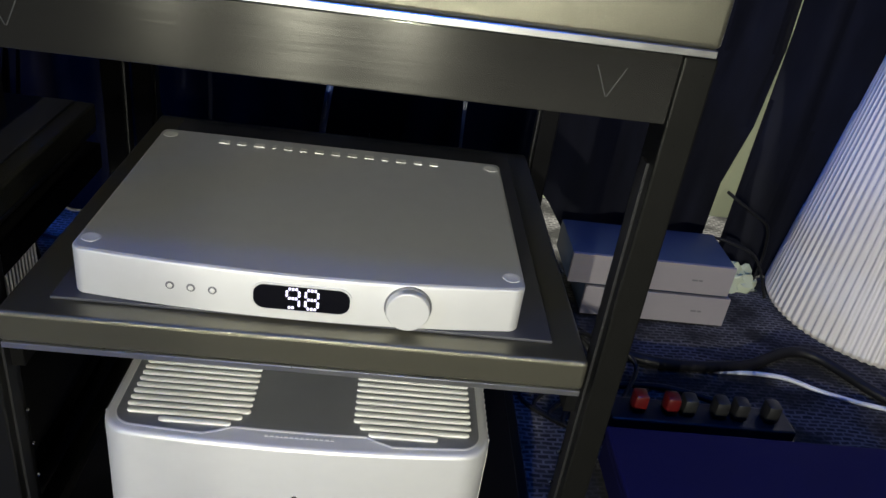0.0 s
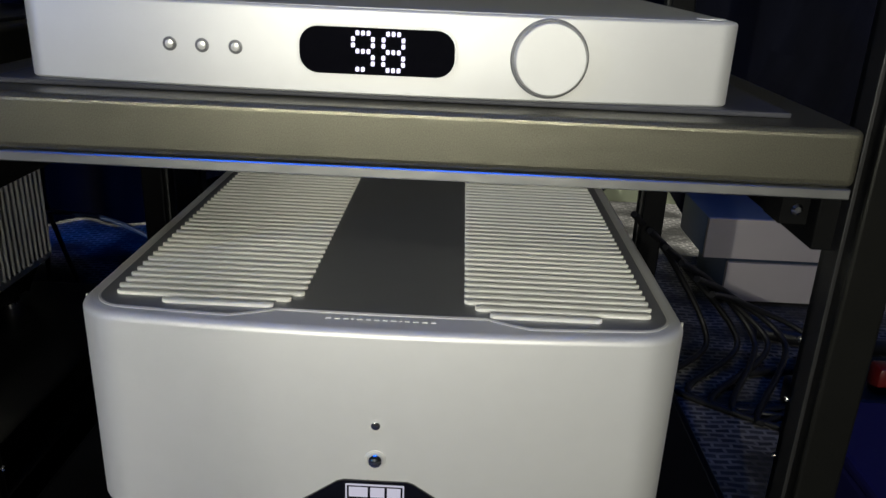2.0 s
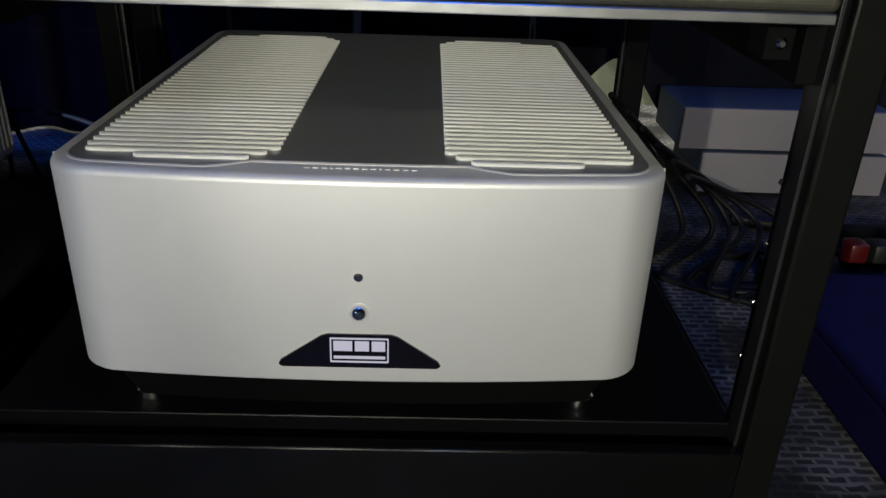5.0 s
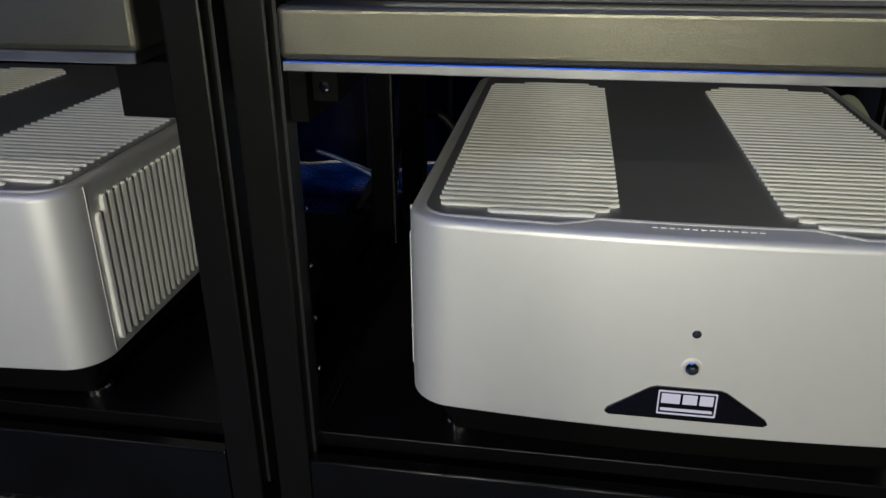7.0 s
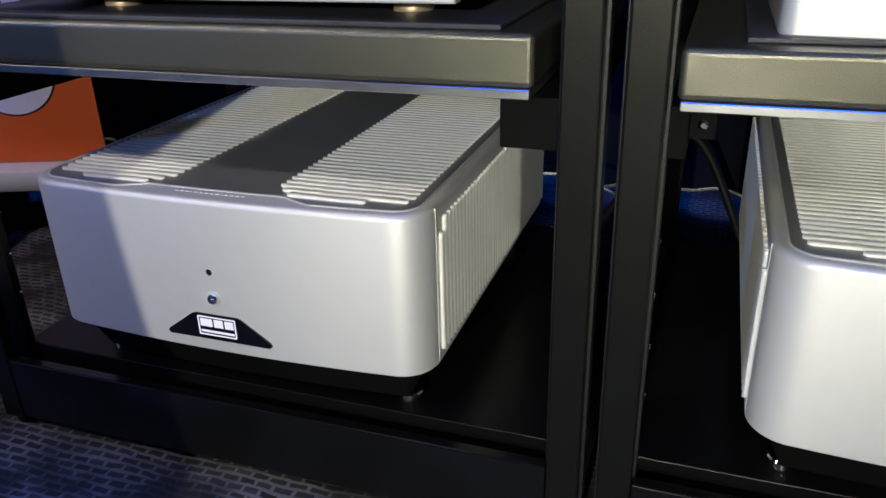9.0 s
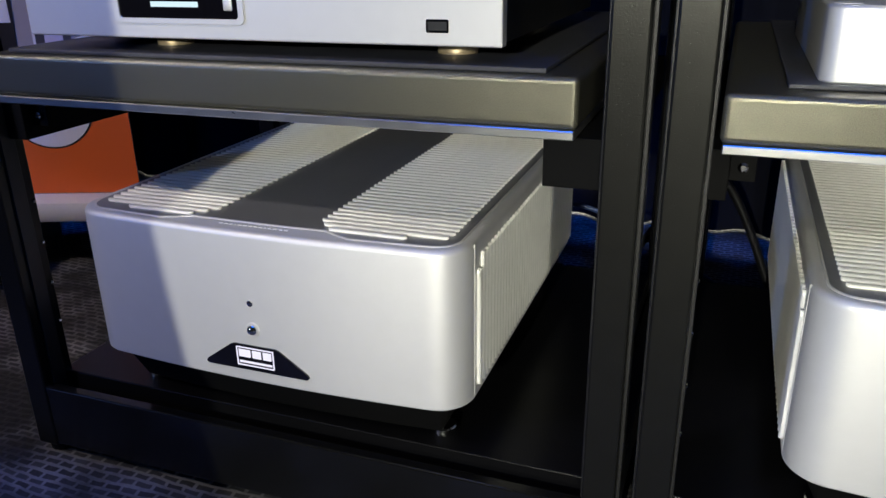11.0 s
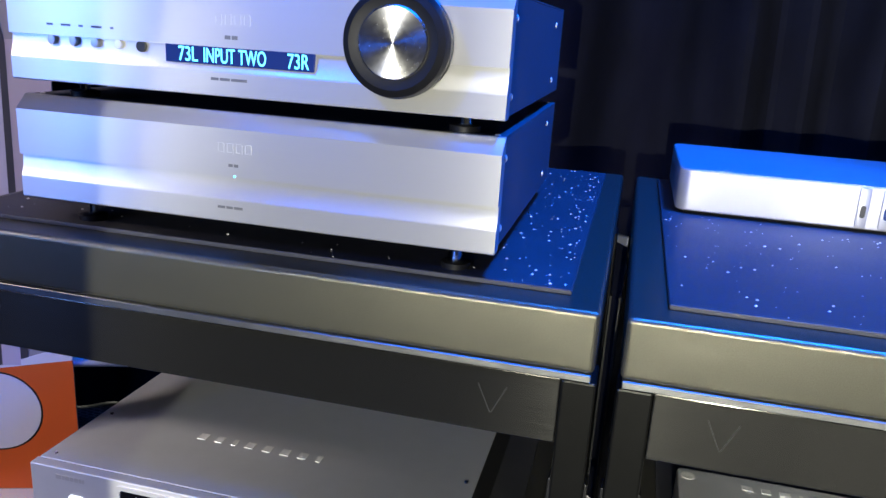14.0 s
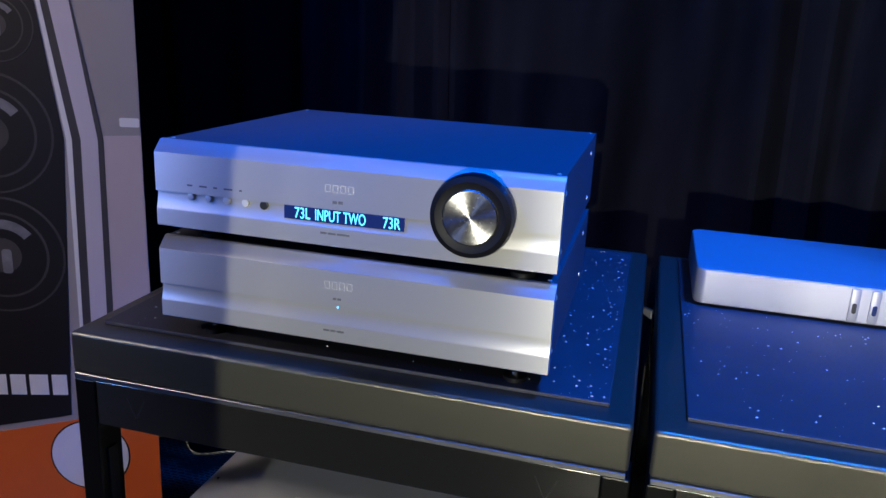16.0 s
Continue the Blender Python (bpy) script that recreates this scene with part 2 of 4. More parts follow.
def lathe(rings, n=32, axis="z", at=(0, 0, 0), bm=None):
    """Rings of (radius, height) turned round an axis."""
    bm = bm or bmesh.new()
    loops = []
    for r, hgt in rings:
        loop = []
        for i in range(n):
            a = 2 * math.pi * i / n
            u, v = r * math.cos(a), r * math.sin(a)
            c = (u, v, hgt) if axis == "z" else (u, hgt, v) if axis == "y" else (hgt, u, v)
            loop.append(bm.verts.new(Vector(c) + Vector(at)))
        loops.append(loop)
    for a, b in zip(loops, loops[1:]):
        for i in range(n):
            bm.faces.new((a[i], a[(i + 1) % n], b[(i + 1) % n], b[i]))
    bm.faces.new(loops[0])
    bm.faces.new(loops[-1])
    return bm


def loft(loops, bm=None, cap=True):
    bm = bm or bmesh.new()
    rows = [[bm.verts.new(c) for c in loop] for loop in loops]
    k = len(rows[0])
    for a, b in zip(rows, rows[1:]):
        for i in range(k):
            bm.faces.new((a[i], a[(i + 1) % k], b[(i + 1) % k], b[i]))
    if cap:
        bm.faces.new(rows[0])
        bm.faces.new(rows[-1])
    return bm


def inset(outline, d):
    k, out = len(outline), []
    for i in range(k):
        a, b, c = Vector(outline[i - 1]), Vector(outline[i]), Vector(outline[(i + 1) % k])
        e, f = (b - a), (c - b)
        nrm = Vector((-(e.normalized() + f.normalized()).y, (e.normalized() + f.normalized()).x))
        out.append(tuple(b + nrm.normalized() * d))
    return out


def plan(half, depth, bow, rf, rb=0.01, n=8):
    """A case seen from above, anticlockwise from the front left, with a bowed front and rounded corners."""
    def front(x):
        return bow * (x / half) ** 2
    pts = []
    for i in range(n + 1):
        a = math.pi + (math.pi / 2) * i / n
        pts.append((-half + rf + rf * math.cos(a), front(half - rf) + rf + rf * math.sin(a)))
    for i in range(1, 24):
        x = (-half + rf) + 2 * (half - rf) * i / 24
        pts.append((x, front(x)))
    for i in range(n + 1):
        a = 1.5 * math.pi + (math.pi / 2) * i / n
        pts.append((half - rf + rf * math.cos(a), front(half - rf) + rf + rf * math.sin(a)))
    for cx, a0 in ((half - rb, 0), (-half + rb, math.pi / 2)):
        for i in range(4):
            a = a0 + (math.pi / 2) * i / 3
            pts.append((cx + rb * math.cos(a), depth - rb + rb * math.sin(a)))
    return pts


def at_z(outline, z):
    return [(x, y, z) for x, y in outline]


def rounded_case(outline, z0, z1, rt, rb=0.0015):
    loops = [at_z(inset(outline, rb), z0), at_z(outline, z0 + rb)]
    for i in range(5):
        a = math.pi / 2 * i / 4
        loops.append(at_z(inset(outline, rt * (1 - math.cos(a))), z1 - rt + rt * math.sin(a)))
    return loft(loops)


def extrude_x(profile, x0, x1):
    """A profile of (y, z) drawn along x."""
    return loft([[(x0, y, z) for y, z in profile], [(x1, y, z) for y, z in profile]])


def plate_y(outline, y0, y1):
    """An outline of (x, z) with thickness along y."""
    return loft([[(x, y0, z) for x, z in outline], [(x, y1, z) for x, z in outline]])


def round_rect(cx, cz, w, hgt, r, n=5):
    pts = []
    for sx, sz, a0 in ((1, 1, 0), (-1, 1, 90), (-1, -1, 180), (1, -1, 270)):
        for i in range(n + 1):
            a = radians(a0 + 90 * i / n)
            pts.append((cx + sx * (w / 2 - r) + r * math.cos(a), cz + sz * (hgt / 2 - r) + r * math.sin(a)))
    return pts


def frame_y(outer, inner, y0, y1):
    bm = bmesh.new()
    rows = [[bm.verts.new((x, y, z)) for x, z in o] for o, y in ((outer, y1), (outer, y0), (inner, y0), (inner, y1))]
    k = len(outer)
    for a, b in zip(rows, rows[1:] + rows[:1]):
        for i in range(k):
            bm.faces.new((a[i], a[(i + 1) % k], b[(i + 1) % k], b[i]))
    return bm


def tube(points, radius, n=12, samples=10):
    """A cable along a smooth line through the points."""
    pts = [Vector(p) for p in points]
    line = []
    for i in range(len(pts) - 1):
        a, b, c, d = pts[max(0, i - 1)], pts[i], pts[i + 1], pts[min(len(pts) - 1, i + 2)]
        for s in range(samples):
            t = s / samples
            line.append(0.5 * (2 * b + (c - a) * t + (2 * a - 5 * b + 4 * c - d) * t * t + (3 * b - a - 3 * c + d) * t ** 3))
    line.append(pts[-1])
    loops = []
    for i, p in enumerate(line):
        d = (line[min(i + 1, len(line) - 1)] - line[max(i - 1, 0)]).normalized()
        u = d.orthogonal() if i == 0 else u - d * u.dot(d)
        u.normalize()
        v = d.cross(u)
        loops.append([p + radius * (math.cos(2 * math.pi * j / n) * u + math.sin(2 * math.pi * j / n) * v) for j in range(n)])
    return loft(loops)


def letters(name, text, place, size, mat, parent=None, squeeze=1.0, label="", align="LEFT"):
    """Writing that faces the front (-y), made into a mesh."""
    data = bpy.data.curves.new(name, "FONT")
    data.body, data.size, data.extrude, data.align_x = text, size, 0.0002, align
    ob = new("tmp", data)
    me = bpy.data.meshes.new_from_object(ob.evaluated_get(bpy.context.evaluated_depsgraph_get()))
    bpy.data.objects.remove(ob)
    me.transform(pose(*place, 90) @ Matrix.Diagonal((squeeze, 1, 1, 1)))
    me.materials.clear()
    me.materials.append(mat)
    out = new(name, me)
    if parent:
        out.parent = parent
    if label:
        out["label"] = label
    return out


def bars(widths, x0, z, hgt, y, gap=0.002, flat=False, thick=0.0003):
    """Unreadable writing as a row of plain bars, on a front or (flat) on a top."""
    bm, x = bmesh.new(), x0
    for w in widths:
        if flat:
            box(x, x + w, y - hgt / 2, y + hgt / 2, z, z + thick, bm=bm)
        else:
            box(x, x + w, y - thick, y, z - hgt / 2, z + hgt / 2, bm=bm)
        x += w + gap
    return bm


# ---- the room ----
FLOOR = -0.03
tagged(part("floor", box(-3.2, 3.2, -3.4, 1.6, FLOOR - 0.05, FLOOR), CARPET), "dark patterned carpet with broken pale dashes", "floor", kind="structure")
tagged(part("ceiling", box(-3.2, 3.2, -3.4, 1.6, 2.7, 2.8), DARKWALL), "dark ceiling of the listening room", "ceiling", kind="structure")
tagged(part("wall_north", box(-3.2, 3.2, 1.3, 1.4, FLOOR, 2.7), WALL), "pale green wall behind the black drapes", "wall", kind="structure")
tagged(part("wall_south", box(-3.2, 3.2, -3.5, -3.4, FLOOR, 2.7), DARKWALL), "dark rear wall of the listening room", "wall", kind="structure")
tagged(part("wall_west", box(-3.3, -3.2, -3.4, 1.3, FLOOR, 2.7), DARKWALL), "dark side wall of the listening room", "wall", kind="structure")
tagged(part("wall_east", box(3.2, 3.3, -3.4, 1.3, FLOOR, 2.7), DARKWALL), "dark side wall of the listening room", "wall", kind="structure")


def drape(x0, x1, y, lower, left_edge=None, right_edge=None, top=2.68):
    """A pleated curtain; lower(x) is its hem, the edge functions shift its sides by height."""
    bm, rows, nx, nz = bmesh.new(), [], int((x1 - x0) / 0.012), 14
    for j in range(nz + 1):
        row = []
        for i in range(nx + 1):
            f = i / nx
            xm = x0 + (x1 - x0) * f
            z = lower(xm) + (top - lower(xm)) * (j / nz) ** 1.6
            a, b = (left_edge(z) if left_edge else x0), (right_edge(z) if right_edge else x1)
            x = a + (b - a) * f
            fold = 0.022 * math.sin(x * 46 + 1.6 * math.sin(x * 7)) + 0.018 * math.sin(x * 21 + 2) + 0.01 * noise.noise((x * 5, z * 1.5, 3.1))
            row.append(bm.verts.new((x + 0.008 * math.sin(z * 4 + x * 9), y + fold, z)))
        rows.append(row)
    for a, b in zip(rows, rows[1:]):
        for i in range(nx):
            bm.faces.new((a[i], a[i + 1], b[i + 1], b[i]))
    return bm


def hem(x):
    z = FLOOR + 0.005
    z += 0.17 * math.exp(-((x - 0.40) / 0.10) ** 2)
    return z


CURTAIN_Y = 0.97
SLIT_X = -0.775
tagged(part("curtain", drape(-2.9, SLIT_X, CURTAIN_Y, lambda x: FLOOR + 0.005, right_edge=lambda z: SLIT_X + 0.008 - 0.032 * max(0, min(1, (0.78 - z) / 0.36))), VELVET, smooth=True),
       "black velvet drape hanging in deep pleats", "curtain", "black drapes")
tagged(part("curtain", drape(SLIT_X, 0.80, CURTAIN_Y + 0.004, hem, left_edge=lambda z: SLIT_X, right_edge=lambda z: 0.868 - 0.085 * max(0, min(1, (0.50 - z) / 0.30))), VELVET, smooth=True),
       "black velvet drape with an uneven lifted hem", "curtain", "black drapes")
tagged(part("curtain", drape(0.87, 2.9, CURTAIN_Y, lambda x: FLOOR + 0.005 + 0.06 * math.exp(-((x - 0.87) / 0.05) ** 2), left_edge=lambda z: 0.868 - 0.03 * max(0, min(1, (0.50 - z) / 0.4))), VELVET, smooth=True),
       "black velvet drape beside a gap to the wall", "curtain", "black drapes")


# ---- racks ----
def post(parent, x, y):
    # rear posts take the deeper BASE black to paint in the shade back there
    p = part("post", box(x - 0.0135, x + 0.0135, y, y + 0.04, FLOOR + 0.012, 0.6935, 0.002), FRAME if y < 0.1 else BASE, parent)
    for side in (-1, 1):
        part("slotted_rail", box(x + side * 0.0145 - 0.0015, x + side * 0.0145 + 0.0015, y + 0.012, y + 0.028, 0.02, 0.60, 0.0006), BLACK, p)
    part("foot", lathe([(0.014, FLOOR), (0.014, FLOOR + 0.008), (0.006, FLOOR + 0.0125)], 16, at=(x, y + 0.02, 0)), RUBBER, p)
    return p


def rack(cx, half, label, broad=False):
    r = thing("equipment_rack", (cx, 0, 0), label, "rack", "equipment racks")
    inner = half - 0.014
    for x in (-half, half):
        for y in (0.0, 0.49):
            post(r, x, y)
    b = part("beam", box(-inner, inner, 0.0015, 0.013, 0.638, 0.6935, 0.0012), BEAM, r, "dark brushed front beam with etched marks")
    for s in (-1, 1):
        mark = bmesh.new()
        for k in (-1, 1):
            m = bmesh.new()
            box(-0.00035, 0.00035, -0.0003, 0, -0.013, 0.013, bm=m)
            m.transform(pose(s * (inner - 0.052) + k * 0.006, 0.0015, 0.667, 0, k * 25, 0))
            me = bpy.data.meshes.new("tmp")
            m.to_mesh(me)
            mark.from_mesh(me)
            m.free()
            bpy.data.meshes.remove(me)
        part("etched_mark", mark, ETCH, b)
    part("beam", box(-inner, inner, 0.496, 0.508, 0.638, 0.6935, 0.0012), BEAM, r)
    for s in (-1, 1):
        for z0, z1 in ((0.645, 0.693), (-0.012, 0.036)):
            part("side_beam", box(s * half - 0.01, s * half + 0.01, 0.0405, 0.4895, z0, z1, 0.001), FRAME, r)
    for y0, y1 in ((0.0, 0.012), (0.496, 0.508)):
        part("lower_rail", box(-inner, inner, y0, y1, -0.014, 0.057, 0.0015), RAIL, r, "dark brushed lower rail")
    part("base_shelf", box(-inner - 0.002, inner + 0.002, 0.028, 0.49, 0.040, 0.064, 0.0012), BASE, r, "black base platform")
    # brackets that carry the middle shelf
    for s in (-1, 1):
        if broad and s > 0:
            part("bracket", box(0.2425, inner, 0.014, 0.47, 0.324, 0.3615, 0.001), MATTE, r, "black block bracket under the shelf")
            continue
        k = part("bracket", box(min(s * inner, s * 0.2615), max(s * inner, s * 0.2615), 0.022, 0.47, 0.322, 0.3585, 0.001), MATTE, r)
        tab = part("tab", box(min(s * 0.244, s * 0.2613), max(s * 0.244, s * 0.2613), 0.034, 0.06, 0.334, 0.3585, 0.0005), MATTE, k)
        part("screw", lathe([(0.0036, 0.034), (0.0036, 0.031), (0.002, 0.0295)], 12, "y", (s * 0.2525, 0, 0.3445)), CHROME, k)
        for z in (0.12, 0.165, 0.21, 0.255):
            part("screw", lathe([(0.0022, 0.036), (0.0022, 0.0335), (0.0012, 0.033)], 10, "y", (s * (inner - 0.001), 0, z)), CHROME, r)
    return r


def shelf(cx, half, y0, y1, z_strip, z0, z1, label, group):
    s = thing("shelf", (cx, 0, 0), label, "shelf", group)
    part("shelf_body", box(-half, half, y0, y1, z0, z1, 0.0045, 4), SHELF, s)
    part("edge_strip", box(-half + 0.002, half - 0.002, y0 - 0.0008, y1 - 0.0015, z_strip, z0 - 0.0002, 0.0007, 1), STRIP, s, "polished metal edge strip")
    return s


rack(0.0, 0.2895, "black anodised audio rack with brushed beams")
rack(-0.632, 0.3005, "wider black audio rack with dark brushed beams", True)
shelf(-0.001, 0.269, 0.0, 0.51, 0.3605, 0.367, 0.4, "thick grained black shelf with polished lower edge", "middle shelves")
shelf(-0.632, 0.269, 0.0, 0.51, 0.3625, 0.3695, 0.406, "thick grained black shelf under a music streamer", "middle shelves")
shelf(0.0, 0.302, 0.0, 0.63, 0.694, 0.7005, 0.7505, "thick grained black top shelf with polished edge", "top shelves")
shelf(-0.634, 0.313, 0.0, 0.63, 0.694, 0.7005, 0.7505, "thick black top shelf carrying two stacked preamplifier units", "top shelves")


def plate(x0, x1, y0, y1, z0, z1, label):
    tagged(part("isolation_plate", box(x0, x1, y0, y1, z0, z1, 0.001), PLATE), label, "plate", "isolation plates")


plate(-0.232, 0.236, 0.026, 0.49, 0.4002, 0.4035, "dark satin isolation plate under the converter")
plate(-0.880, -0.388, 0.010, 0.50, 0.4062, 0.410, "dark satin isolation plate under the streamer")
plate(-0.925, -0.346, 0.032, 0.60, 0.7507, 0.755, "dusty dark isolation plate under the preamplifiers")
plate(-0.272, 0.272, 0.030, 0.60, 0.7507, 0.755, "dusty dark isolation plate under a small silver box")


def dust(x0, x1, y0, y1, z, count):
    bm = bmesh.new()
    for _ in range(count):
        e = random.random()
        x = x1 - 0.10 * random.random() ** 2 if e < 0.5 else x0 + (x1 - x0) * random.random()
        y, r = y0 + (y1 - y0) * random.random(), 0.0005 + 0.0010 * random.random() ** 2.2
        vs = [bm.verts.new((x + r * math.cos(a) * 1.2, y + r * math.sin(a), z)) for a in (0.3, 1.7, 3.0, 4.4)]
        top = bm.verts.new((x, y, z + r * 0.8))
        for k in range(4):
            bm.faces.new((vs[k], vs[(k + 1) % 4], top))
    tagged(part("dust", bm, PRINT_WHITE), "white dust specks on a dark plate", "dust", kind="stuff")


dust(-0.92, -0.352, 0.036, 0.59, 0.755, 300)
dust(-0.268, 0.26, 0.034, 0.37, 0.755, 480)


# ---- power amplifiers ----
def slat(length, w=0.0048, h0=0.0045):
    """A cooling bar with steep sides, a crown and rounded ends, along x from 0."""
    loops = []
    for x, k in ((0, 0.4), (w * 0.2, 0.8), (w * 0.5, 1.0), (length - w * 0.5, 1.0), (length - w * 0.2, 0.8), (length, 0.4)):
        u = k * w / 2
        loops.append([(x, -u, 0), (x, -u * 0.98, h0 * 0.6), (x, -u * 0.8, h0 * 0.85), (x, 0, h0), (x, u * 0.8, h0 * 0.85), (x, u, 0)])
    return loft(loops)


def mesh_of(bm, mat, name):
    bmesh.ops.recalc_face_normals(bm, faces=bm.faces)
    me = bpy.data.meshes.new(name)
    bm.to_mesh(me)
    bm.free()
    me.materials.append(mat)
    return me


def amplifier():
    a = thing("power_amplifier", (0, 0, 0), "satin silver power amplifier with ribbed top and fluted sides", "amplifier", "power amplifiers")
    case = plan(0.1975, 0.47, 0.010, 0.033, 0.024)
    body = part("case", rounded_case(case, 0.1145, 0.2630, 0.0055), SILVER, a, smooth=True)
    # recessed top panel with a stepped front lip
    lip = inset(case, 0.0115)
    panel = []
    for x, y in lip:
        if y < 0.06 and abs(x) < 0.1:
            s = max(0.0, min(1.0, (0.092 - abs(x)) / 0.022))
            y = y + 0.013 * s * s * (3 - 2 * s)
        panel.append((x, y))
    rim = inset(panel, -0.0016)
    part("lip_line", loft([at_z(rim, 0.2627), at_z(rim, 0.2634), at_z(inset(rim, 0.0006), 0.2637)]), ENGRAVE, body, "fine bright line round the top panel")
    part("top_panel", loft([at_z(panel, 0.2635), at_z(panel, 0.2639), at_z(inset(panel, 0.0006), 0.2641)]), AMP_TOP, a, "darker satin top panel")
    part("top_lettering", bars((0.0032, 0.0035, 0.003, 0.0012, 0.0035, 0.003, 0.0032, 0.003, 0.0034, 0.0012, 0.003, 0.0034, 0.0035, 0.003), -0.034, 0.2631, 0.0022, 0.0165, 0.0022, True, 0.0005), ENGRAVE_LIGHT, a)
    # base and feet
    base = inset(case, 0.012)
    part("base", loft([at_z(inset(base, 0.020), 0.0731), at_z(base, 0.1145)]), MATTE, a, "black recessed base")
    for x, y in ((-0.163, 0.053), (0.163, 0.053), (-0.163, 0.41), (0.163, 0.41)):
        part("foot", lathe([(0.010, 0.0642), (0.0118, 0.0655), (0.0118, 0.0715), (0.0105, 0.0730)], 24, at=(x, y, 0)), CHROME, a, smooth=True)
    # front: status lamp, button, badge
    part("status_lamp", lathe([(0.0033, 0.0005), (0.003, -0.001), (0.0015, -0.0018)], 20, "y", (0, 0, 0.196)), CHROME, a, smooth=True)
    part("button_ring", lathe([(0.0072, 0.0006), (0.0070, -0.0006), (0.0058, -0.0008)], 24, "y", (0, 0, 0.170)), ENGRAVE, a)
    part("power_button", lathe([(0.0056, 0.0005), (0.0055, -0.0015), (0.0049, -0.003), (0.0038, -0.0043), (0.0024, -0.0052), (0.0008, -0.0056)], 24, "y", (0, 0, 0.170)), CHROME, a, smooth=True)
    part("front_lettering", bars((0.0025, 0.002, 0.0025, 0.0025, 0.002), -0.0085, 0.1805, 0.0018, 0.0004, 0.0012), ENGRAVE, a)
    part("front_lettering", bars((0.0025, 0.002, 0.0025), -0.005, 0.2035, 0.0014, 0.0004, 0.0012), ENGRAVE, a)
    badge = part("badge", plate_y([(-0.052, 0.1275), (0.052, 0.1275), (0.0545, 0.1295), (0.053, 0.1325), (0.0255, 0.1520), (0.021, 0.1535), (-0.021, 0.1535), (-0.0255, 0.1520), (-0.053, 0.1325), (-0.0545, 0.1295)], 0.004, -0.0012), GLOSS, a, "black gloss trapezoid badge")
    part("badge_frame", frame_y(round_rect(0, 0.1415, 0.039, 0.019, 0.0005, 1), round_rect(0, 0.1415, 0.0372, 0.0172, 0.0004, 1), -0.0020, -0.0011), GLOW_BADGE, badge, "white badge outline")
    for x, w in ((-0.0172, 0.0125), (-0.0030, 0.0095), (0.0082, 0.0090)):
        part("badge_block", box(x, x + w, -0.0018, -0.0012, 0.1408, 0.1486, 0.0002, 1), GLOW_BADGE, badge, "white block mark")
    part("badge_line", bars((0.0344,), -0.0172, 0.1358, 0.0022, -0.0013), GLOW_BADGE, badge)
    # cooling bars on the top
    pitch, rows = 0.0099, 41
    long_bar, next_bar, first_bar = 0.1245, 0.115, 0.072
    made = {v: mesh_of(slat(v, 0.0064, 0.0026), FIN, "slat") for v in (long_bar, next_bar, first_bar)}
    for s in (-1, 1):
        for i in range(rows):
            v, x0 = (first_bar, 0.070) if i in (0, rows - 1) else (next_bar, 0.0605) if i in (1, rows - 2) else (long_bar, 0.0535)
            b = new("slat", made[v])
            b.location = (x0 if s > 0 else -x0 - v, 0.0275 + i * pitch, 0.2639)
            b.parent = a
    # upright flutes on both sides
    flute = mesh_of(slat(0.124, 0.0072, 0.0036), FIN, "side_rib")
    first = mesh_of(slat(0.112, 0.0072, 0.0036), FIN, "side_rib")
    for s in (-1, 1):
        for i in range(41):
            b = new("side_rib", first if i == 0 else flute)
            b.matrix_basis = pose(s * 0.1973, 0.049 + i * pitch, 0.1245) @ Matrix(((0, 0, s, 0), (0, 1, 0, 0), (1, 0, 0, 0), (0, 0, 0, 1)))
            b.parent = a
        part("front_seam", box(min(s * 0.1968, s * 0.1979), max(s * 0.1968, s * 0.1979), 0.0385, 0.0400, 0.118, 0.261), ENGRAVE, a)
    return a


GLOW_BADGE = material("badge_light", (0.85, 0.83, 1.0), emit=0.85)
amp = amplifier()
copy_thing(amp, pose(-0.647, 0.001, 0))


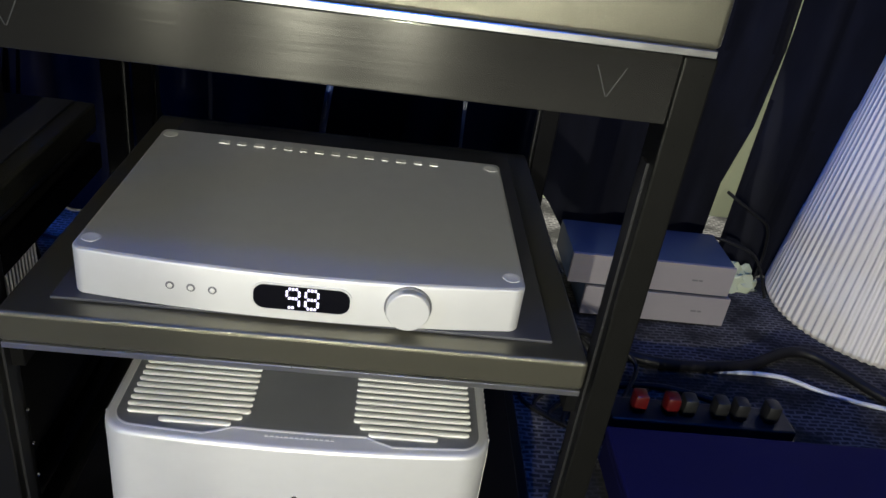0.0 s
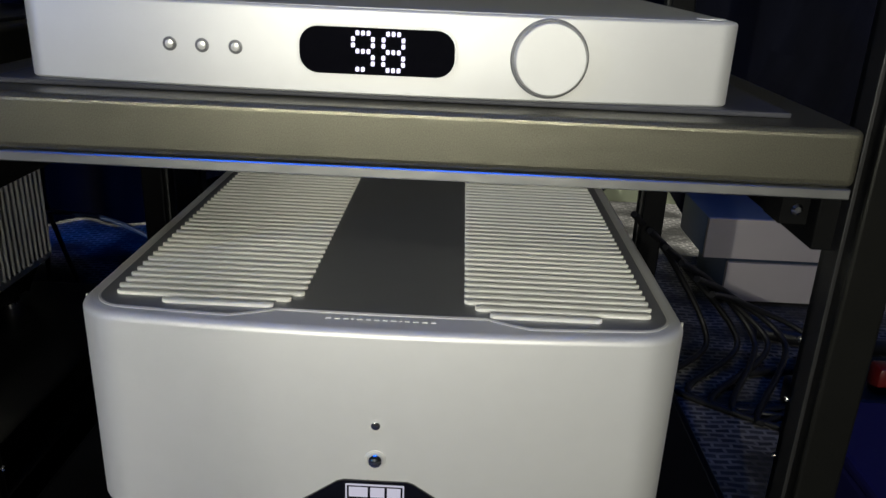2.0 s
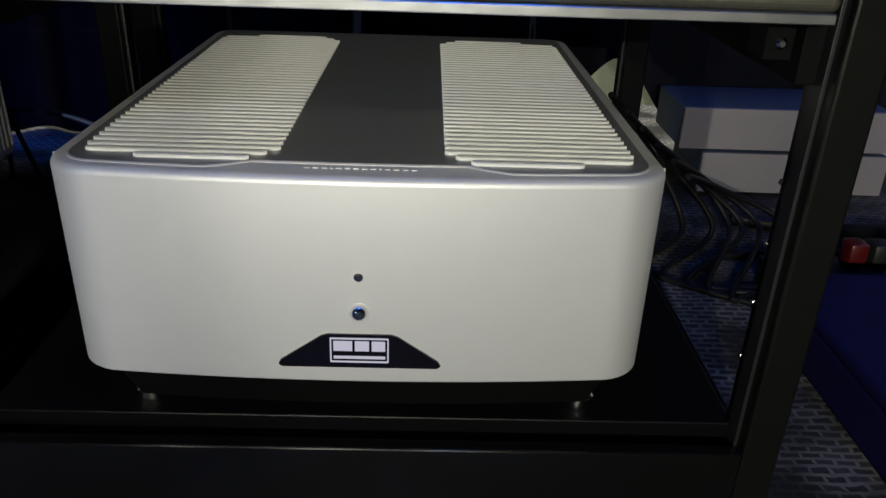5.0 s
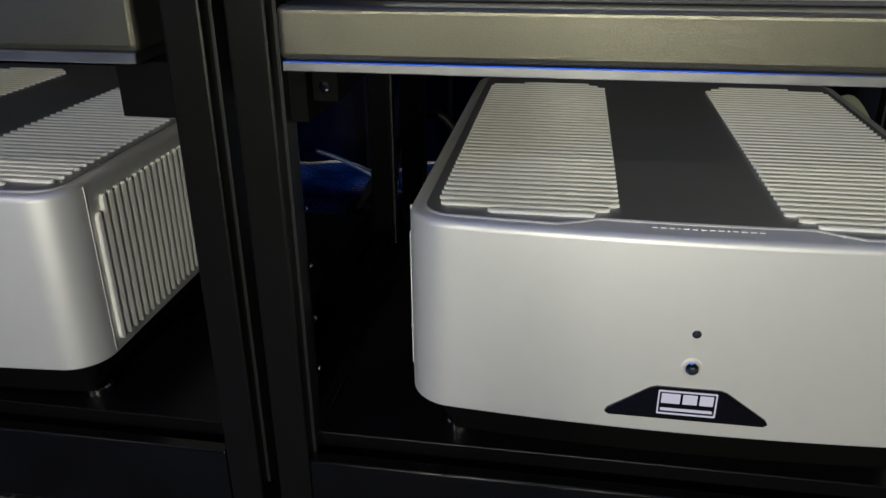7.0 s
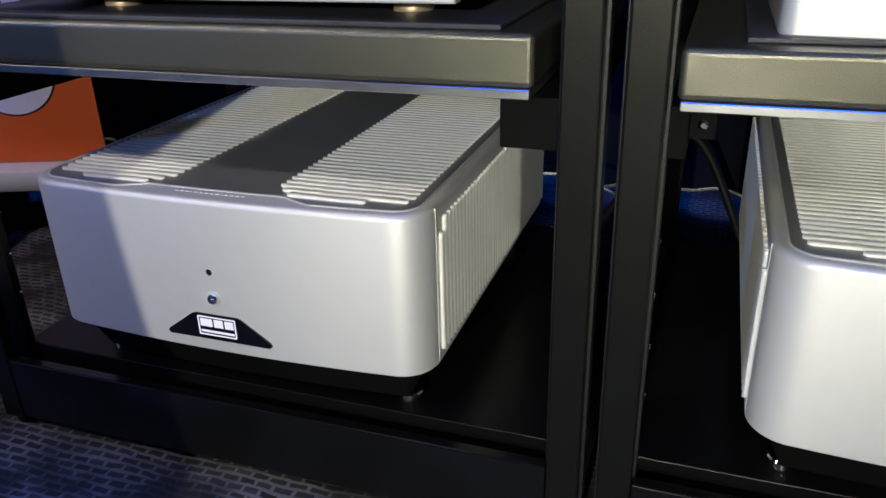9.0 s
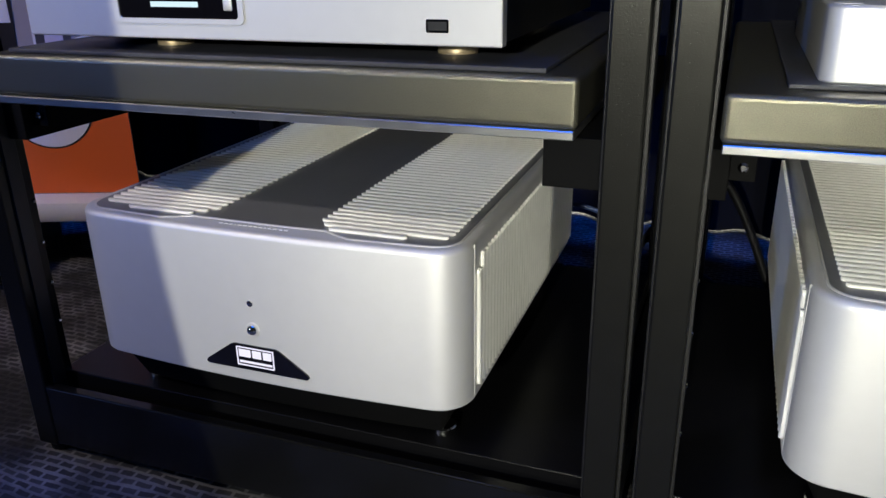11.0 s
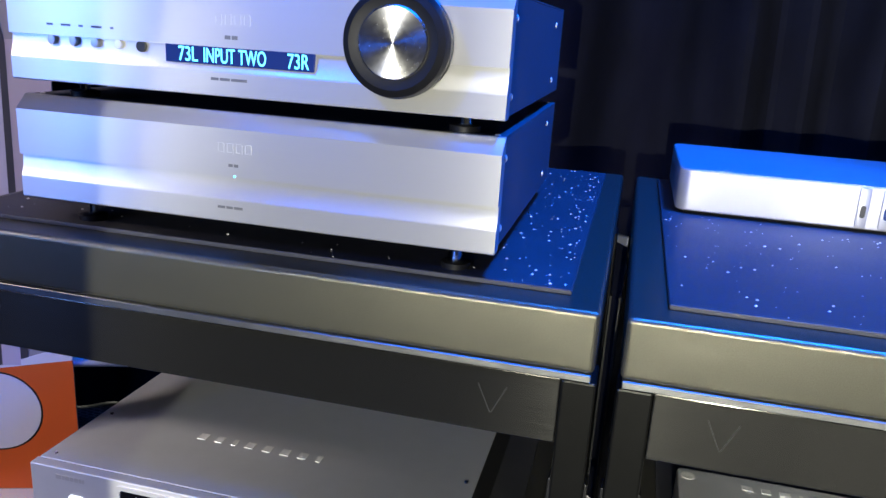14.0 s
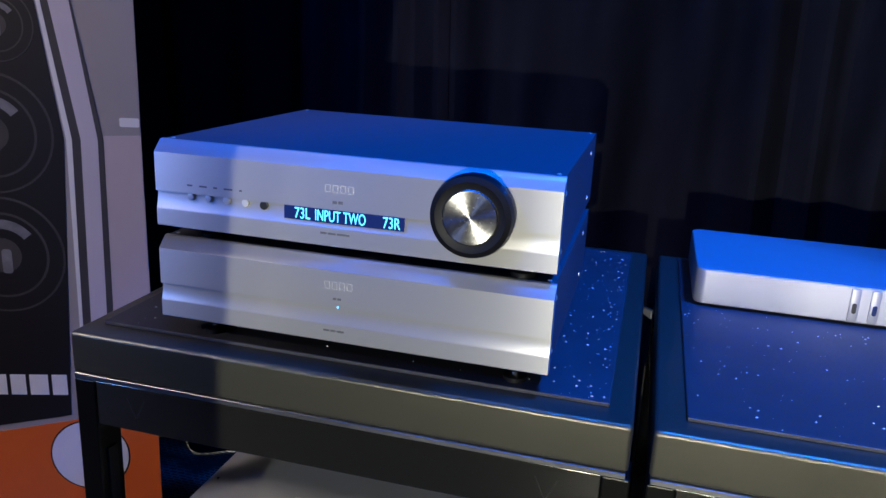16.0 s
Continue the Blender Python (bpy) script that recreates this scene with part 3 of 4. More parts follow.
# ---- converter on the middle shelf ----
def converter():
    d = thing("converter", (-0.0055, 0.022, 0.4035), "low satin silver digital converter with round volume knob", "converter")
    case = plan(0.2085, 0.312, 0.014, 0.012, 0.008)
    body = part("case", rounded_case(case, 0.0, 0.0478, 0.0022, 0.001), SILVER, d, smooth=True)
    top = inset(case, 0.003)
    part("top_panel", loft([at_z(top, 0.0474), at_z(top, 0.0480), at_z(inset(top, 0.0005), 0.0482)]), SILVER_TOP, d, "darker satin top panel")
    for x in (-0.196, 0.196):
        for y in (0.034, 0.294):
            part("screw_cup", lathe([(0.0085, 0.0481), (0.0085, 0.0486), (0.0074, 0.0488), (0.005, 0.0484), (0.001, 0.0483)], 24, at=(x, y, 0)), ENGRAVE_LIGHT, d, "bright dished screw", True)
    part("top_lettering", bars((0.012, 0.010, 0.012, 0.004, 0.010, 0.008, 0.010, 0.010, 0.011, 0.011, 0.008, 0.012, 0.010, 0.010), -0.136, 0.0482, 0.0095, 0.288, 0.0098, True, 0.0007), ENGRAVE_LIGHT, d, "engraved marks along the rear edge")
    for x in (-0.118, -0.099, -0.0795):
        y = 0.013 * (x / 0.2105) ** 2
        c = part("button_ring", lathe([(0.0040, y + 0.001), (0.0040, y - 0.0002), (0.003, y - 0.0004)], 20, "y", (x, 0, 0.0235)), ENGRAVE_DARK, d)
        part("button", lathe([(0.0024, y + 0.001), (0.0024, y - 0.001), (0.001, y - 0.0014)], 16, "y", (x, 0, 0.0235)), POLISHED, c, smooth=True)
    win = part("display", plate_y(round_rect(0.0015, 0.0245, 0.088, 0.026, 0.0105, 8), 0.004, -0.0004), GLOSS, d, "black display window")
    part("display_rim", frame_y(round_rect(0.0015, 0.0245, 0.0915, 0.0295, 0.0122, 8), round_rect(0.0015, 0.0245, 0.088, 0.026, 0.0105, 8), -0.0009, 0.003), SILVER, win)
    # the digits 9 and 8 of short strokes
    segs = {"9": "abcdfg", "8": "abcdefg"}
    for k, ch in enumerate("98"):
        bm = bmesh.new()
        cx, cz, w, hh = -0.0065 + k * 0.0172, 0.0245, 0.0056, 0.0100
        for s in segs[ch]:
            if s in "agd":
                z = cz + {"a": hh, "g": 0, "d": -hh}[s]
                spots = [(cx + j * 0.0031, z) for j in ((-1, 0) if ch == "9" and s == "d" else (-1, 0, 1))]
            else:
                x = cx + (w if s in "bc" else -w)
                spots = [(x, cz + (hh / 2 if s in "bf" else -hh / 2) + j * 0.0017) for j in (-1, 1)]
            for x, z in spots:
                box(x - 0.00105, x + 0.00105, -0.0008, -0.0005, z - 0.0013, z + 0.0013, 0.0006, 2, bm)
        part("digit", bm, GLOW, win, "glowing white digit " + ch)
    y = 0.013 * (0.098 / 0.2105) ** 2
    part("knob_collar", lathe([(0.0222, y + 0.001), (0.0222, y - 0.0015), (0.0215, y - 0.002)], 48, "y", (0.099, 0, 0.0245)), ENGRAVE_DARK, d, smooth=True)
    part("volume_knob", lathe([(0.0203, y), (0.0205, y - 0.009), (0.0198, y - 0.0105), (0.0192, y - 0.0108)], 48, "y", (0.099, 0, 0.0250)), SILVER, d, "round silver volume knob")
    return d


converter()


# ---- music streamer ----
def streamer():
    s = thing("music_streamer", (-0.638, 0.016, 0.410), "silver-fronted music streamer with lit screen, black sides", "streamer")
    part("front_panel", box(-0.2165, 0.2165, 0.0, 0.012, 0.0118, 0.0975, 0.0012), SILVER, s)
    part("case", box(-0.214, 0.214, 0.0122, 0.365, 0.0135, 0.096, 0.001), BLACK, s, "black side and rear case")
    top = part("top_cover", box(-0.2145, 0.2145, 0.0122, 0.366, 0.0962, 0.0977, 0.0006), SILVER_TOP, s, "grey satin top cover")
    for x in (-0.204, 0.204):
        for y in (0.022, 0.11, 0.24, 0.355):
            part("screw", lathe([(0.0022, 0.0977), (0.002, 0.0983), (0.001, 0.0984)], 12, at=(x, y, 0)), CHROME, top)
    part("top_lettering", bars((0.009, 0.008, 0.005, 0.009, 0.009, 0.009, 0.009, 0.005), -0.088, 0.0977, 0.011, 0.100, 0.0110, True, 0.0007), ENGRAVE_LIGHT, top)
    for x in (-0.110, 0.163):
        for y in (0.06, 0.32):
            f = part("foot", lathe([(0.016, 0.0002), (0.0165, 0.004), (0.0155, 0.0065)], 32, at=(x, y, 0)), GOLD, s, "brass and ivory foot", True)
            part("foot_collar", lathe([(0.014, 0.0066), (0.014, 0.0134)], 32, at=(x, y, 0)), IVORY, f, smooth=True)
    # screen
    scr = part("screen", plate_y(round_rect(-0.0565, 0.058, 0.116, 0.060, 0.003), 0.001, -0.0006), GLOSS, s, "black glass screen with track text")
    part("screen_frame", frame_y(round_rect(-0.0565, 0.058, 0.126, 0.068, 0.005), round_rect(-0.0565, 0.058, 0.116, 0.060, 0.003), -0.0018, 0.001), SILVER, scr)
    letters("screen_text", "Async 44.1kHz ProUSB V2.0", (-0.0985, -0.0009, 0.0795), 0.0056, GLOW_SOFT, scr, 0.86)
    part("screen_text", bars((0.0165, 0.006), -0.070, 0.069, 0.0062, -0.0006, 0.0025), GLOW_SOFT, scr)
    letters("screen_text", "All Your Love (Turne", (-0.0985, -0.0009, 0.0500), 0.0112, GLOW_SOFT, scr, 0.86)
    part("progress_bar", bars((0.046,), -0.082, 0.039, 0.0042, -0.0006), GLOW_SOFT, scr)
    part("screen_text", bars((0.006, 0.012, 0.01), -0.0945, 0.045, 0.0016, -0.0006, 0.022), GLOW_DIM, scr)
    for i in range(4):
        part("side_key", box(-0.0115, -0.0035, -0.0022, -0.0004, 0.0345 + i * 0.0128, 0.0435 + i * 0.0128, 0.0012), SILVER, scr, smooth=True)
    part("power_button", frame_y(round_rect(-0.165, 0.060, 0.0175, 0.0195, 0.004), round_rect(-0.165, 0.060, 0.0105, 0.0125, 0.0025), -0.0008, 0.001), RING, s, "glowing white power ring")
    part("front_lettering", bars((0.006, 0.003, 0.004, 0.004, 0.004, 0.003, 0.002), -0.187, 0.0875, 0.0045, 0.0, 0.001), MARK, s)
    part("disc_tray", frame_y(round_rect(0.1125, 0.0715, 0.133, 0.017, 0.0008, 1), round_rect(0.1125, 0.0715, 0.1318, 0.0158, 0.0005, 1), -0.00035, 0.001), ETCH, s, "thin outline of the disc tray")
    part("eject_mark", box(0.163, 0.1636, -0.0004, 0.0, 0.058, 0.061), BLACK, s)
    u = part("usb_port", box(0.1605, 0.1755, -0.0004, 0.004, 0.0228, 0.0294), BLACK, s, "black port with bright rim")
    part("port_rim", frame_y(round_rect(0.168, 0.0261, 0.0175, 0.0095, 0.0008, 1), round_rect(0.168, 0.0261, 0.0145, 0.0062, 0.0004, 1), -0.0007, 0.001), CHROME, u)
    return s


streamer()


# ---- two preamplifier cases ----
def profile(z0, z1, cove0, cove1, depth):
    """Faceplate side view: chamfer, flat, cove, flat."""
    pts = [(0.016, z1), (0.012, z1 - 0.0005), (0.0, z1 - 0.0125), (0.0, cove1)]
    for i in range(17):
        u = i / 16
        pts.append((0.0038 * (1 - u * u), cove1 - 0.0004 + (cove0 - cove1) * u))
    pts += [(0.0, cove0 - 0.0014), (0.0, z0 + 0.001), (0.001, z0), (0.016, z0)]
    return pts


def preamp_case(name, z0, hgt, foot_z, label):
    p = thing(name, (-0.625, 0.025, z0), label, "preamplifier", "stacked preamplifier units")
    part("faceplate", extrude_x(profile(0.0, hgt, 0.0195, 0.0385, 0.016), -0.2165, 0.2165), BRUSHED, p, "brushed aluminium faceplate with a cove", True)
    part("case", box(-0.215, 0.215, 0.0162, 0.369, 0.001, hgt - 0.0022, 0.0006), PASS_CASE, p, "plain anodised case")
    top = part("top_cover", box(-0.2152, 0.2152, 0.0162, 0.370, hgt - 0.002, hgt - 0.0004, 0.0005), PASS_CASE, p)
    for x in (-0.208, 0.208):
        for y in (0.024, 0.360):
            part("screw", lathe([(0.0024, hgt - 0.0005), (0.0022, hgt + 0.0003), (0.001, hgt + 0.0006)], 12, at=(x, y, 0)), POLISHED, top)
    for s in (-1, 1):
        for y, z in ((0.026, hgt * 0.8), (0.026, 0.016), (0.30, hgt * 0.8), (0.30, 0.016)):
            part("screw", lathe([(0.003, s * 0.2148), (0.003, s * 0.2158), (0.0015, s * 0.2166)], 14, "x", (0, y, z)), POLISHED, p)
    for x in (-0.168, 0.18):
        for y in (0.03, 0.32):
            f = part("foot", lathe([(0.0125, foot_z), (0.0125, foot_z + 0.0045), (0.009, foot_z + 0.0055)], 24, at=(x, y, 0)), RUBBER, p, "black foot on a steel stem", True)
            part("stem", lathe([(0.0045, foot_z + 0.005), (0.0045, 0.0005)], 12, at=(x, y, 0)), CHROME, f)
    return p


lower = preamp_case("power_supply", 0.7770, 0.091, -0.0219, "brushed aluminium supply unit under the preamplifier")
upper = preamp_case("preamplifier", 0.8815, 0.0925, -0.0134, "brushed aluminium preamplifier with blue display and large knob")
for k in range(4):
    part("brand_mark", frame_y(round_rect(-0.0185 + 0.0083 * k, 0.0625, 0.0064, 0.0085, 0.001, 2), round_rect(-0.0185 + 0.0083 * k, 0.0625, 0.0042, 0.0062, 0.0006, 2), -0.0003, 0.0003), MARK, lower)
part("front_lettering", bars((0.004, 0.004), -0.0115, 0.0485, 0.0025, 0.0, 0.001), ENGRAVE_DARK, lower)
part("front_lettering", bars((0.007, 0.006, 0.008), -0.022, 0.0125, 0.0022, 0.0, 0.001), ENGRAVE_DARK, lower)
part("status_lamp", lathe([(0.001, 0.001), (0.001, -0.0003), (0.0005, -0.0006)], 10, "y", (-0.006, 0, 0.0395)), CYAN, lower)
for k in range(4):
    part("brand_mark", frame_y(round_rect(-0.0185 + 0.0083 * k, 0.060, 0.0064, 0.0085, 0.001, 2), round_rect(-0.0185 + 0.0083 * k, 0.060, 0.0042, 0.0062, 0.0006, 2), -0.0003, 0.0003), MARK, upper)
part("front_lettering", bars((0.005, 0.005), -0.013, 0.0465, 0.003, 0.0, 0.0012), ENGRAVE_DARK, upper)
part("front_lettering", bars((0.007, 0.009, 0.014), -0.026, 0.0135, 0.0022, 0.0, 0.001), ENGRAVE_DARK, upper)
part("front_lettering", bars((0.006, 0.009, 0.004, 0.010, 0.003), -0.178, 0.0475, 0.0018, 0.0, 0.008), ENGRAVE_DARK, upper)
disp = part("display", box(-0.0660, 0.0630, -0.0006, 0.004, 0.0245, 0.0385), NAVY, upper, "lit blue display window")
letters("display_text", "73L", (-0.0545, -0.001, 0.0262), 0.0165, CYAN, disp, 0.72)
letters("display_text", "INPUT TWO", (-0.032, -0.001, 0.0262), 0.0165, CYAN, disp, 0.60)
letters("display_text", "73R", (0.0410, -0.001, 0.0262), 0.0165, CYAN, disp, 0.70)
for x in (-0.175, -0.154, -0.133, -0.111):
    part("button", lathe([(0.004, 0.004), (0.004, 0.0008), (0.0036, 0.0002), (0.002, 0.0), (0.001, 0.0)], 20, "y", (x, 0, 0.035)), POLISHED, upper, smooth=True)
part("sensor", lathe([(0.0045, 0.005), (0.0045, 0.0012), (0.004, 0.001)], 20, "y", (-0.090, 0, 0.0345)), BLACK, upper, "round black sensor")
kx, kz = 0.1340, 0.0515
ring = part("volume_knob", lathe([(0.037, 0.0), (0.0398, -0.003), (0.0408, -0.014), (0.0390, -0.0215), (0.034, -0.024), (0.027, -0.0215)], 64, "y", (kx, 0, kz)), RUBBER, upper, "large black rubber-ringed knob", True)
part("knob_face", lathe([(0.0272, -0.018), (0.0268, -0.0232), (0.0255, -0.0242), (0.0004, -0.0238)], 64, "y", (kx, 0, kz)), SPUN, ring, "spun aluminium knob face", True)


# ---- small silver box on the other top shelf ----
def silver_box():
    b = thing("silver_box", (-0.042, 0.372, 0.755), "small rounded silver component on the dusty plate", "component")
    case = plan(0.215, 0.235, 0.0, 0.014, 0.014)
    part("case", rounded_case(case, 0.004, 0.052, 0.0015), BOXED, b, smooth=True)
    part("top_panel", loft([at_z(inset(case, 0.002), 0.0517), at_z(inset(case, 0.002), 0.0523), at_z(inset(case, 0.0026), 0.0525)]), CHASSIS, b)
    part("base", loft([at_z(inset(case, 0.01), 0.0003), at_z(inset(case, 0.006), 0.0045)]), BLACK, b)
    for x in (-0.018, 0.006):
        f = part("slot_column", box(x - 0.006, x + 0.006, -0.0022, 0.002, 0.006, 0.0505, 0.002), BOXED, b, smooth=True)
        part("slot", plate_y(round_rect(x, 0.024, 0.0055, 0.014, 0.0025), 0.0, -0.0026), BLACK if x < 0 else CHROME, f)
    return b


silver_box()


# ---- show banner ----
def banner():
    """A printed stand: a pictured loudspeaker above an orange foot band."""
    b = thing("show_banner", (-1.20, 0.50, FLOOR), "printed stand with a pictured loudspeaker over an orange band", "banner")
    b.matrix_basis = pose(*BANNER)
    edge = 0.012
    part("sheet", box(-0.85, edge, 0.0, 0.003, 0.09, 2.0), PRINT_GREY, b, "grey printed sheet")
    part("orange_band", plate_y([(-0.85, 0.13), (edge, 0.13), (edge, BAND + 0.022), (-0.131, BAND + 0.003), (-0.287, BAND - 0.025), (-0.85, BAND - 0.15)], -0.001, -0.0002), ORANGE, b, "orange printed band")
    part("white_sweep", plate_y([(-0.131, BAND + 0.0035), (edge, BAND + 0.0225), (edge, BAND + 0.052), (-0.07, BAND + 0.024)], -0.0013, -0.0002), PRINT_WHITE, b, "white printed sweep over the band")
    part("foot_bar", box(-0.87, edge + 0.004, -0.05, 0.05, 0.090, 0.128, 0.01), PRINT_WHITE, b, "white base cassette", True)
    for x in (-0.58, -0.23):
        part("stand_foot", box(x - 0.02, x + 0.02, -0.14, 0.14, 0.0, 0.0898, 0.008), BLACK, b)
    part("seal_rim", lathe([(0.076, -0.0010), (0.076, -0.00135)], 48, "y", (-0.120, 0, BAND - 0.076)), PRINT_BLACK, b)
    part("round_seal", lathe([(0.073, -0.0014), (0.073, -0.0018)], 48, "y", (-0.120, 0, BAND - 0.076)), PRINT_WHITE, b, "white printed disc with a dark rim")

    def strip(name, left, right, mat, depth, label=""):
        """An upright printed band between two lines of (x, z)."""
        part(name, plate_y(left + right[::-1], -depth, -0.0002), mat, b, label)

    z0, z1, z2 = BAND + 0.012, 0.91, 1.145
    slope = (1.98 - z2) * 0.14
    def line(low, mid, high):
        return [(low, z0), (mid, z1), (high, z2), (high - slope, 1.98)]
    strip("printed_speaker", [(-0.85, z0 - 0.12), (-0.85, z1), (-0.85, z2), (-0.85, 1.98)], line(-0.150, -0.120, -0.150), PRINT_BLACK, 0.0012, "black printed loudspeaker front")
    strip("printed_stripe", line(-0.122, -0.116, -0.147), line(-0.118, -0.106, -0.140), PRINT_WHITE, 0.0014)
    strip("printed_shadow", line(-0.118, -0.106, -0.140), line(-0.103, -0.091, -0.127), PRINT_DARK, 0.0010)
    strip("printed_pillar", line(-0.103, -0.091, -0.127), line(-0.073, -0.062, -0.093), PRINT_LILAC, 0.0014, "lilac printed pillar")
    strip("printed_shadow", line(-0.073, -0.062, -0.093), line(-0.060, -0.052, -0.090), PRINT_DARK, 0.0012)
    part("printed_wall", plate_y([(-0.060, z0 + 0.03), (edge, z0 + 0.05), (edge, 0.921), (-0.052, 0.918)], -0.0009, -0.0002), PRINT_ROSE, b, "rosy grey printed wall")
    for z, rad in ((0.694, 0.109), (0.916, 0.107), (1.10, 0.062)):
        x = -0.243 if rad > 0.1 else -0.215
        d = part("printed_driver", lathe([(rad, -0.0013), (rad, -0.0018)], 56, "y", (x, 0, z)), PRINT_DARK, b, "dark printed driver")
        part("driver_surround", lathe([(rad * 0.965, -0.0019), (rad * 0.965, -0.0021)], 56, "y", (x, 0, z)), PRINT_BLACK, d)
        part("driver_ring", lathe([(rad * 0.74, -0.0022), (rad * 0.74, -0.0024)], 48, "y", (x, 0, z)), PRINT_DARK, d)
        part("driver_cone", lathe([(rad * 0.70, -0.0025), (rad * 0.70, -0.0027)], 48, "y", (x, 0, z)), PRINT_BLACK, d)
        part("driver_cap", lathe([(rad * 0.30, -0.0028), (rad * 0.30, -0.0030)], 32, "y", (x, 0, z)), PRINT_DARK, d)
        arc = [(x + q * rad * math.cos(radians(a)), z + q * rad * math.sin(radians(a))) for q, way in ((0.62, 1), (0.46, -1)) for a in range(38, 93, 9)[::way]]
        part("driver_gleam", plate_y(arc, -0.0031, -0.0029), PRINT_GLEAM, d, "pale printed gleam")
        part("driver_gleam", plate_y(round_rect(x + 0.06 * rad, z - 0.1 * rad, 0.16 * rad, 0.42 * rad, 0.05 * rad), -0.0034, -0.0031), PRINT_GLEAM, d)
    part("brand_mark", bars((0.030, 0.028, 0.028, 0.034, 0.028), -0.328, BAND + 0.076, 0.042, -0.0013, 0.007), PRINT_WHITE, b, "white printed mark")
    part("printed_ledge", plate_y(round_rect(-0.006, 0.943, 0.034, 0.016, 0.003), -0.0012, -0.0002), PRINT_WHITE, b)
    return b


BANNER = (-1.22, 0.50, FLOOR, 0, 0, 20)
BAND = 0.36
banner()


# ---- beside and behind the racks ----
def floor_component(x0, x1, z, label):
    c = thing("floor_component", ((x0 + x1) / 2, 0.750, z), label, "component", "stacked floor components")
    w = x1 - x0
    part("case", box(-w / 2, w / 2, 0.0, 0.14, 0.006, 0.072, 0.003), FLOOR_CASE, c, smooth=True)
    part("front_panel", box(-w / 2, w / 2, -0.008, -0.0002, 0.006, 0.072, 0.001), DULL, c)
    part("front_lettering", bars((0.012, 0.008), w * 0.25, 0.037, 0.004, -0.008), ENGRAVE_DARK, c)
    for x in (-w / 2 + 0.04, w / 2 - 0.04):
        part("foot", lathe([(0.012, 0.0), (0.012, 0.0065)], 16, at=(x, 0.03, 0)), RUBBER, c)
        part("foot", lathe([(0.012, 0.0), (0.012, 0.0065)], 16, at=(x, 0.11, 0)), RUBBER, c)
    return c


floor_component(0.485, 0.790, FLOOR, "silver component on the carpet under another")
floor_component(0.445, 0.780, FLOOR + 0.0725, "silver component stacked on another, blue light painted into its case")


def ribbed_column():
    n, bm = 84, bmesh.new()
    loops = []
    for z, r in ((0.0, 0.225), (0.012, 0.232), (1.0, 0.128), (1.012, 0.120)):
        loops.append([((r + (0.0045 if k % 4 in (1, 2) else 0)) * math.cos(2 * math.pi * k / (4 * n)), (r + (0.0045 if k % 4 in (1, 2) else 0)) * math.sin(2 * math.pi * k / (4 * n)), z) for k in range(4 * n)])
    c = thing("ribbed_column", (1.185, 0.86, FLOOR), "white fluted tapering column standing on the carpet", "column")
    part("shaft", loft(loops, bm), RIBBED, c)
    part("cord", lathe([(0.1740, 0.625), (0.1750, 0.630), (0.1730, 0.635)], 64), BLACK, c, "black cord tied round the shaft")
    part("cord", lathe([(0.1761, 0.605), (0.1771, 0.610), (0.1751, 0.615)], 64), BLACK, c, "black cord tied round the shaft")
    return c


ribbed_column()


def power_strip():
    s = thing("power_strip", (0.63, 0.42, FLOOR), "black power strip with a row of plugs", "power strip")
    part("body", box(-0.16, 0.16, -0.03, 0.03, 0.0, 0.035, 0.004), BLACK, s)
    for i, x in enumerate((-0.11, -0.055, -0.025, 0.03, 0.065, 0.12)):
        part("plug", box(x - 0.012, x + 0.012, -0.014, 0.014, 0.0352, 0.07, 0.005, 2), RED if i < 2 else BLACK, s, "red plug" if i < 2 else "black plug", True)
    return s


power_strip()
case_box = thing("storage_case", (0.66, 0.20, FLOOR), "dark navy case standing on the carpet", "case")
part("body", box(-0.22, 0.24, -0.26, 0.13, 0.0, 0.055, 0.006), DARKBOX, case_box)
part("lid", box(-0.222, 0.242, -0.262, 0.132, 0.0552, 0.07, 0.005), DARKBOX, case_box)


def cable(points, radius, mat, label, group="cables"):
    tagged(part("cable", tube(points, radius), mat, smooth=True), label, "cable", group)


F0 = FLOOR
cable([(0.50, 0.62, F0 + 0.012), (0.62, 0.585, F0 + 0.012), (0.78, 0.60, F0 + 0.012), (0.93, 0.65, F0 + 0.02), (1.1, 0.50, F0 + 0.012), (1.5, 0.52, F0 + 0.012)], 0.011, CABLE, "thick black power cable lying on carpet")
cable([(0.72, 0.585, F0 + 0.005), (0.85, 0.585, F0 + 0.005), (0.93, 0.545, F0 + 0.005), (1.05, 0.51, F0 + 0.005), (1.4, 0.45, F0 + 0.005)], 0.0045, CABLE_WHITE, "pale thin cable lying on carpet")
cable([(0.44, 0.50, F0 + 0.006), (0.6, 0.52, F0 + 0.006), (0.75, 0.46, F0 + 0.006), (0.8, 0.38, F0 + 0.006)], 0.006, CABLE, "black cable lying on carpet")
for k in range(6):
    x = 0.30 + 0.022 * k
    cable([(x - 0.04, 0.47, 0.20 - 0.02 * k), (x + 0.04, 0.56, 0.11 - 0.012 * k), (x + 0.10 + 0.02 * (k % 3), 0.54, F0 + 0.03), (x + 0.03, 0.46 - 0.02 * k, F0 + 0.005), (x + 0.16, 0.36 + 0.03 * k, F0 + 0.005)], 0.0042, CABLE, "black cable hanging behind the rack")
for x, dx in ((-0.34, 0.004), (0.166, 0.016), (0.199, -0.012)):
    cable([(x, 0.56, 0.66), (x, 0.70, 0.56), (x + dx, 0.70, 0.42), (x + dx, 0.66, 0.25), (x, 0.60, FLOOR + 0.003)], 0.0018, CABLE_GREY, "thin grey cable hanging behind the rack")
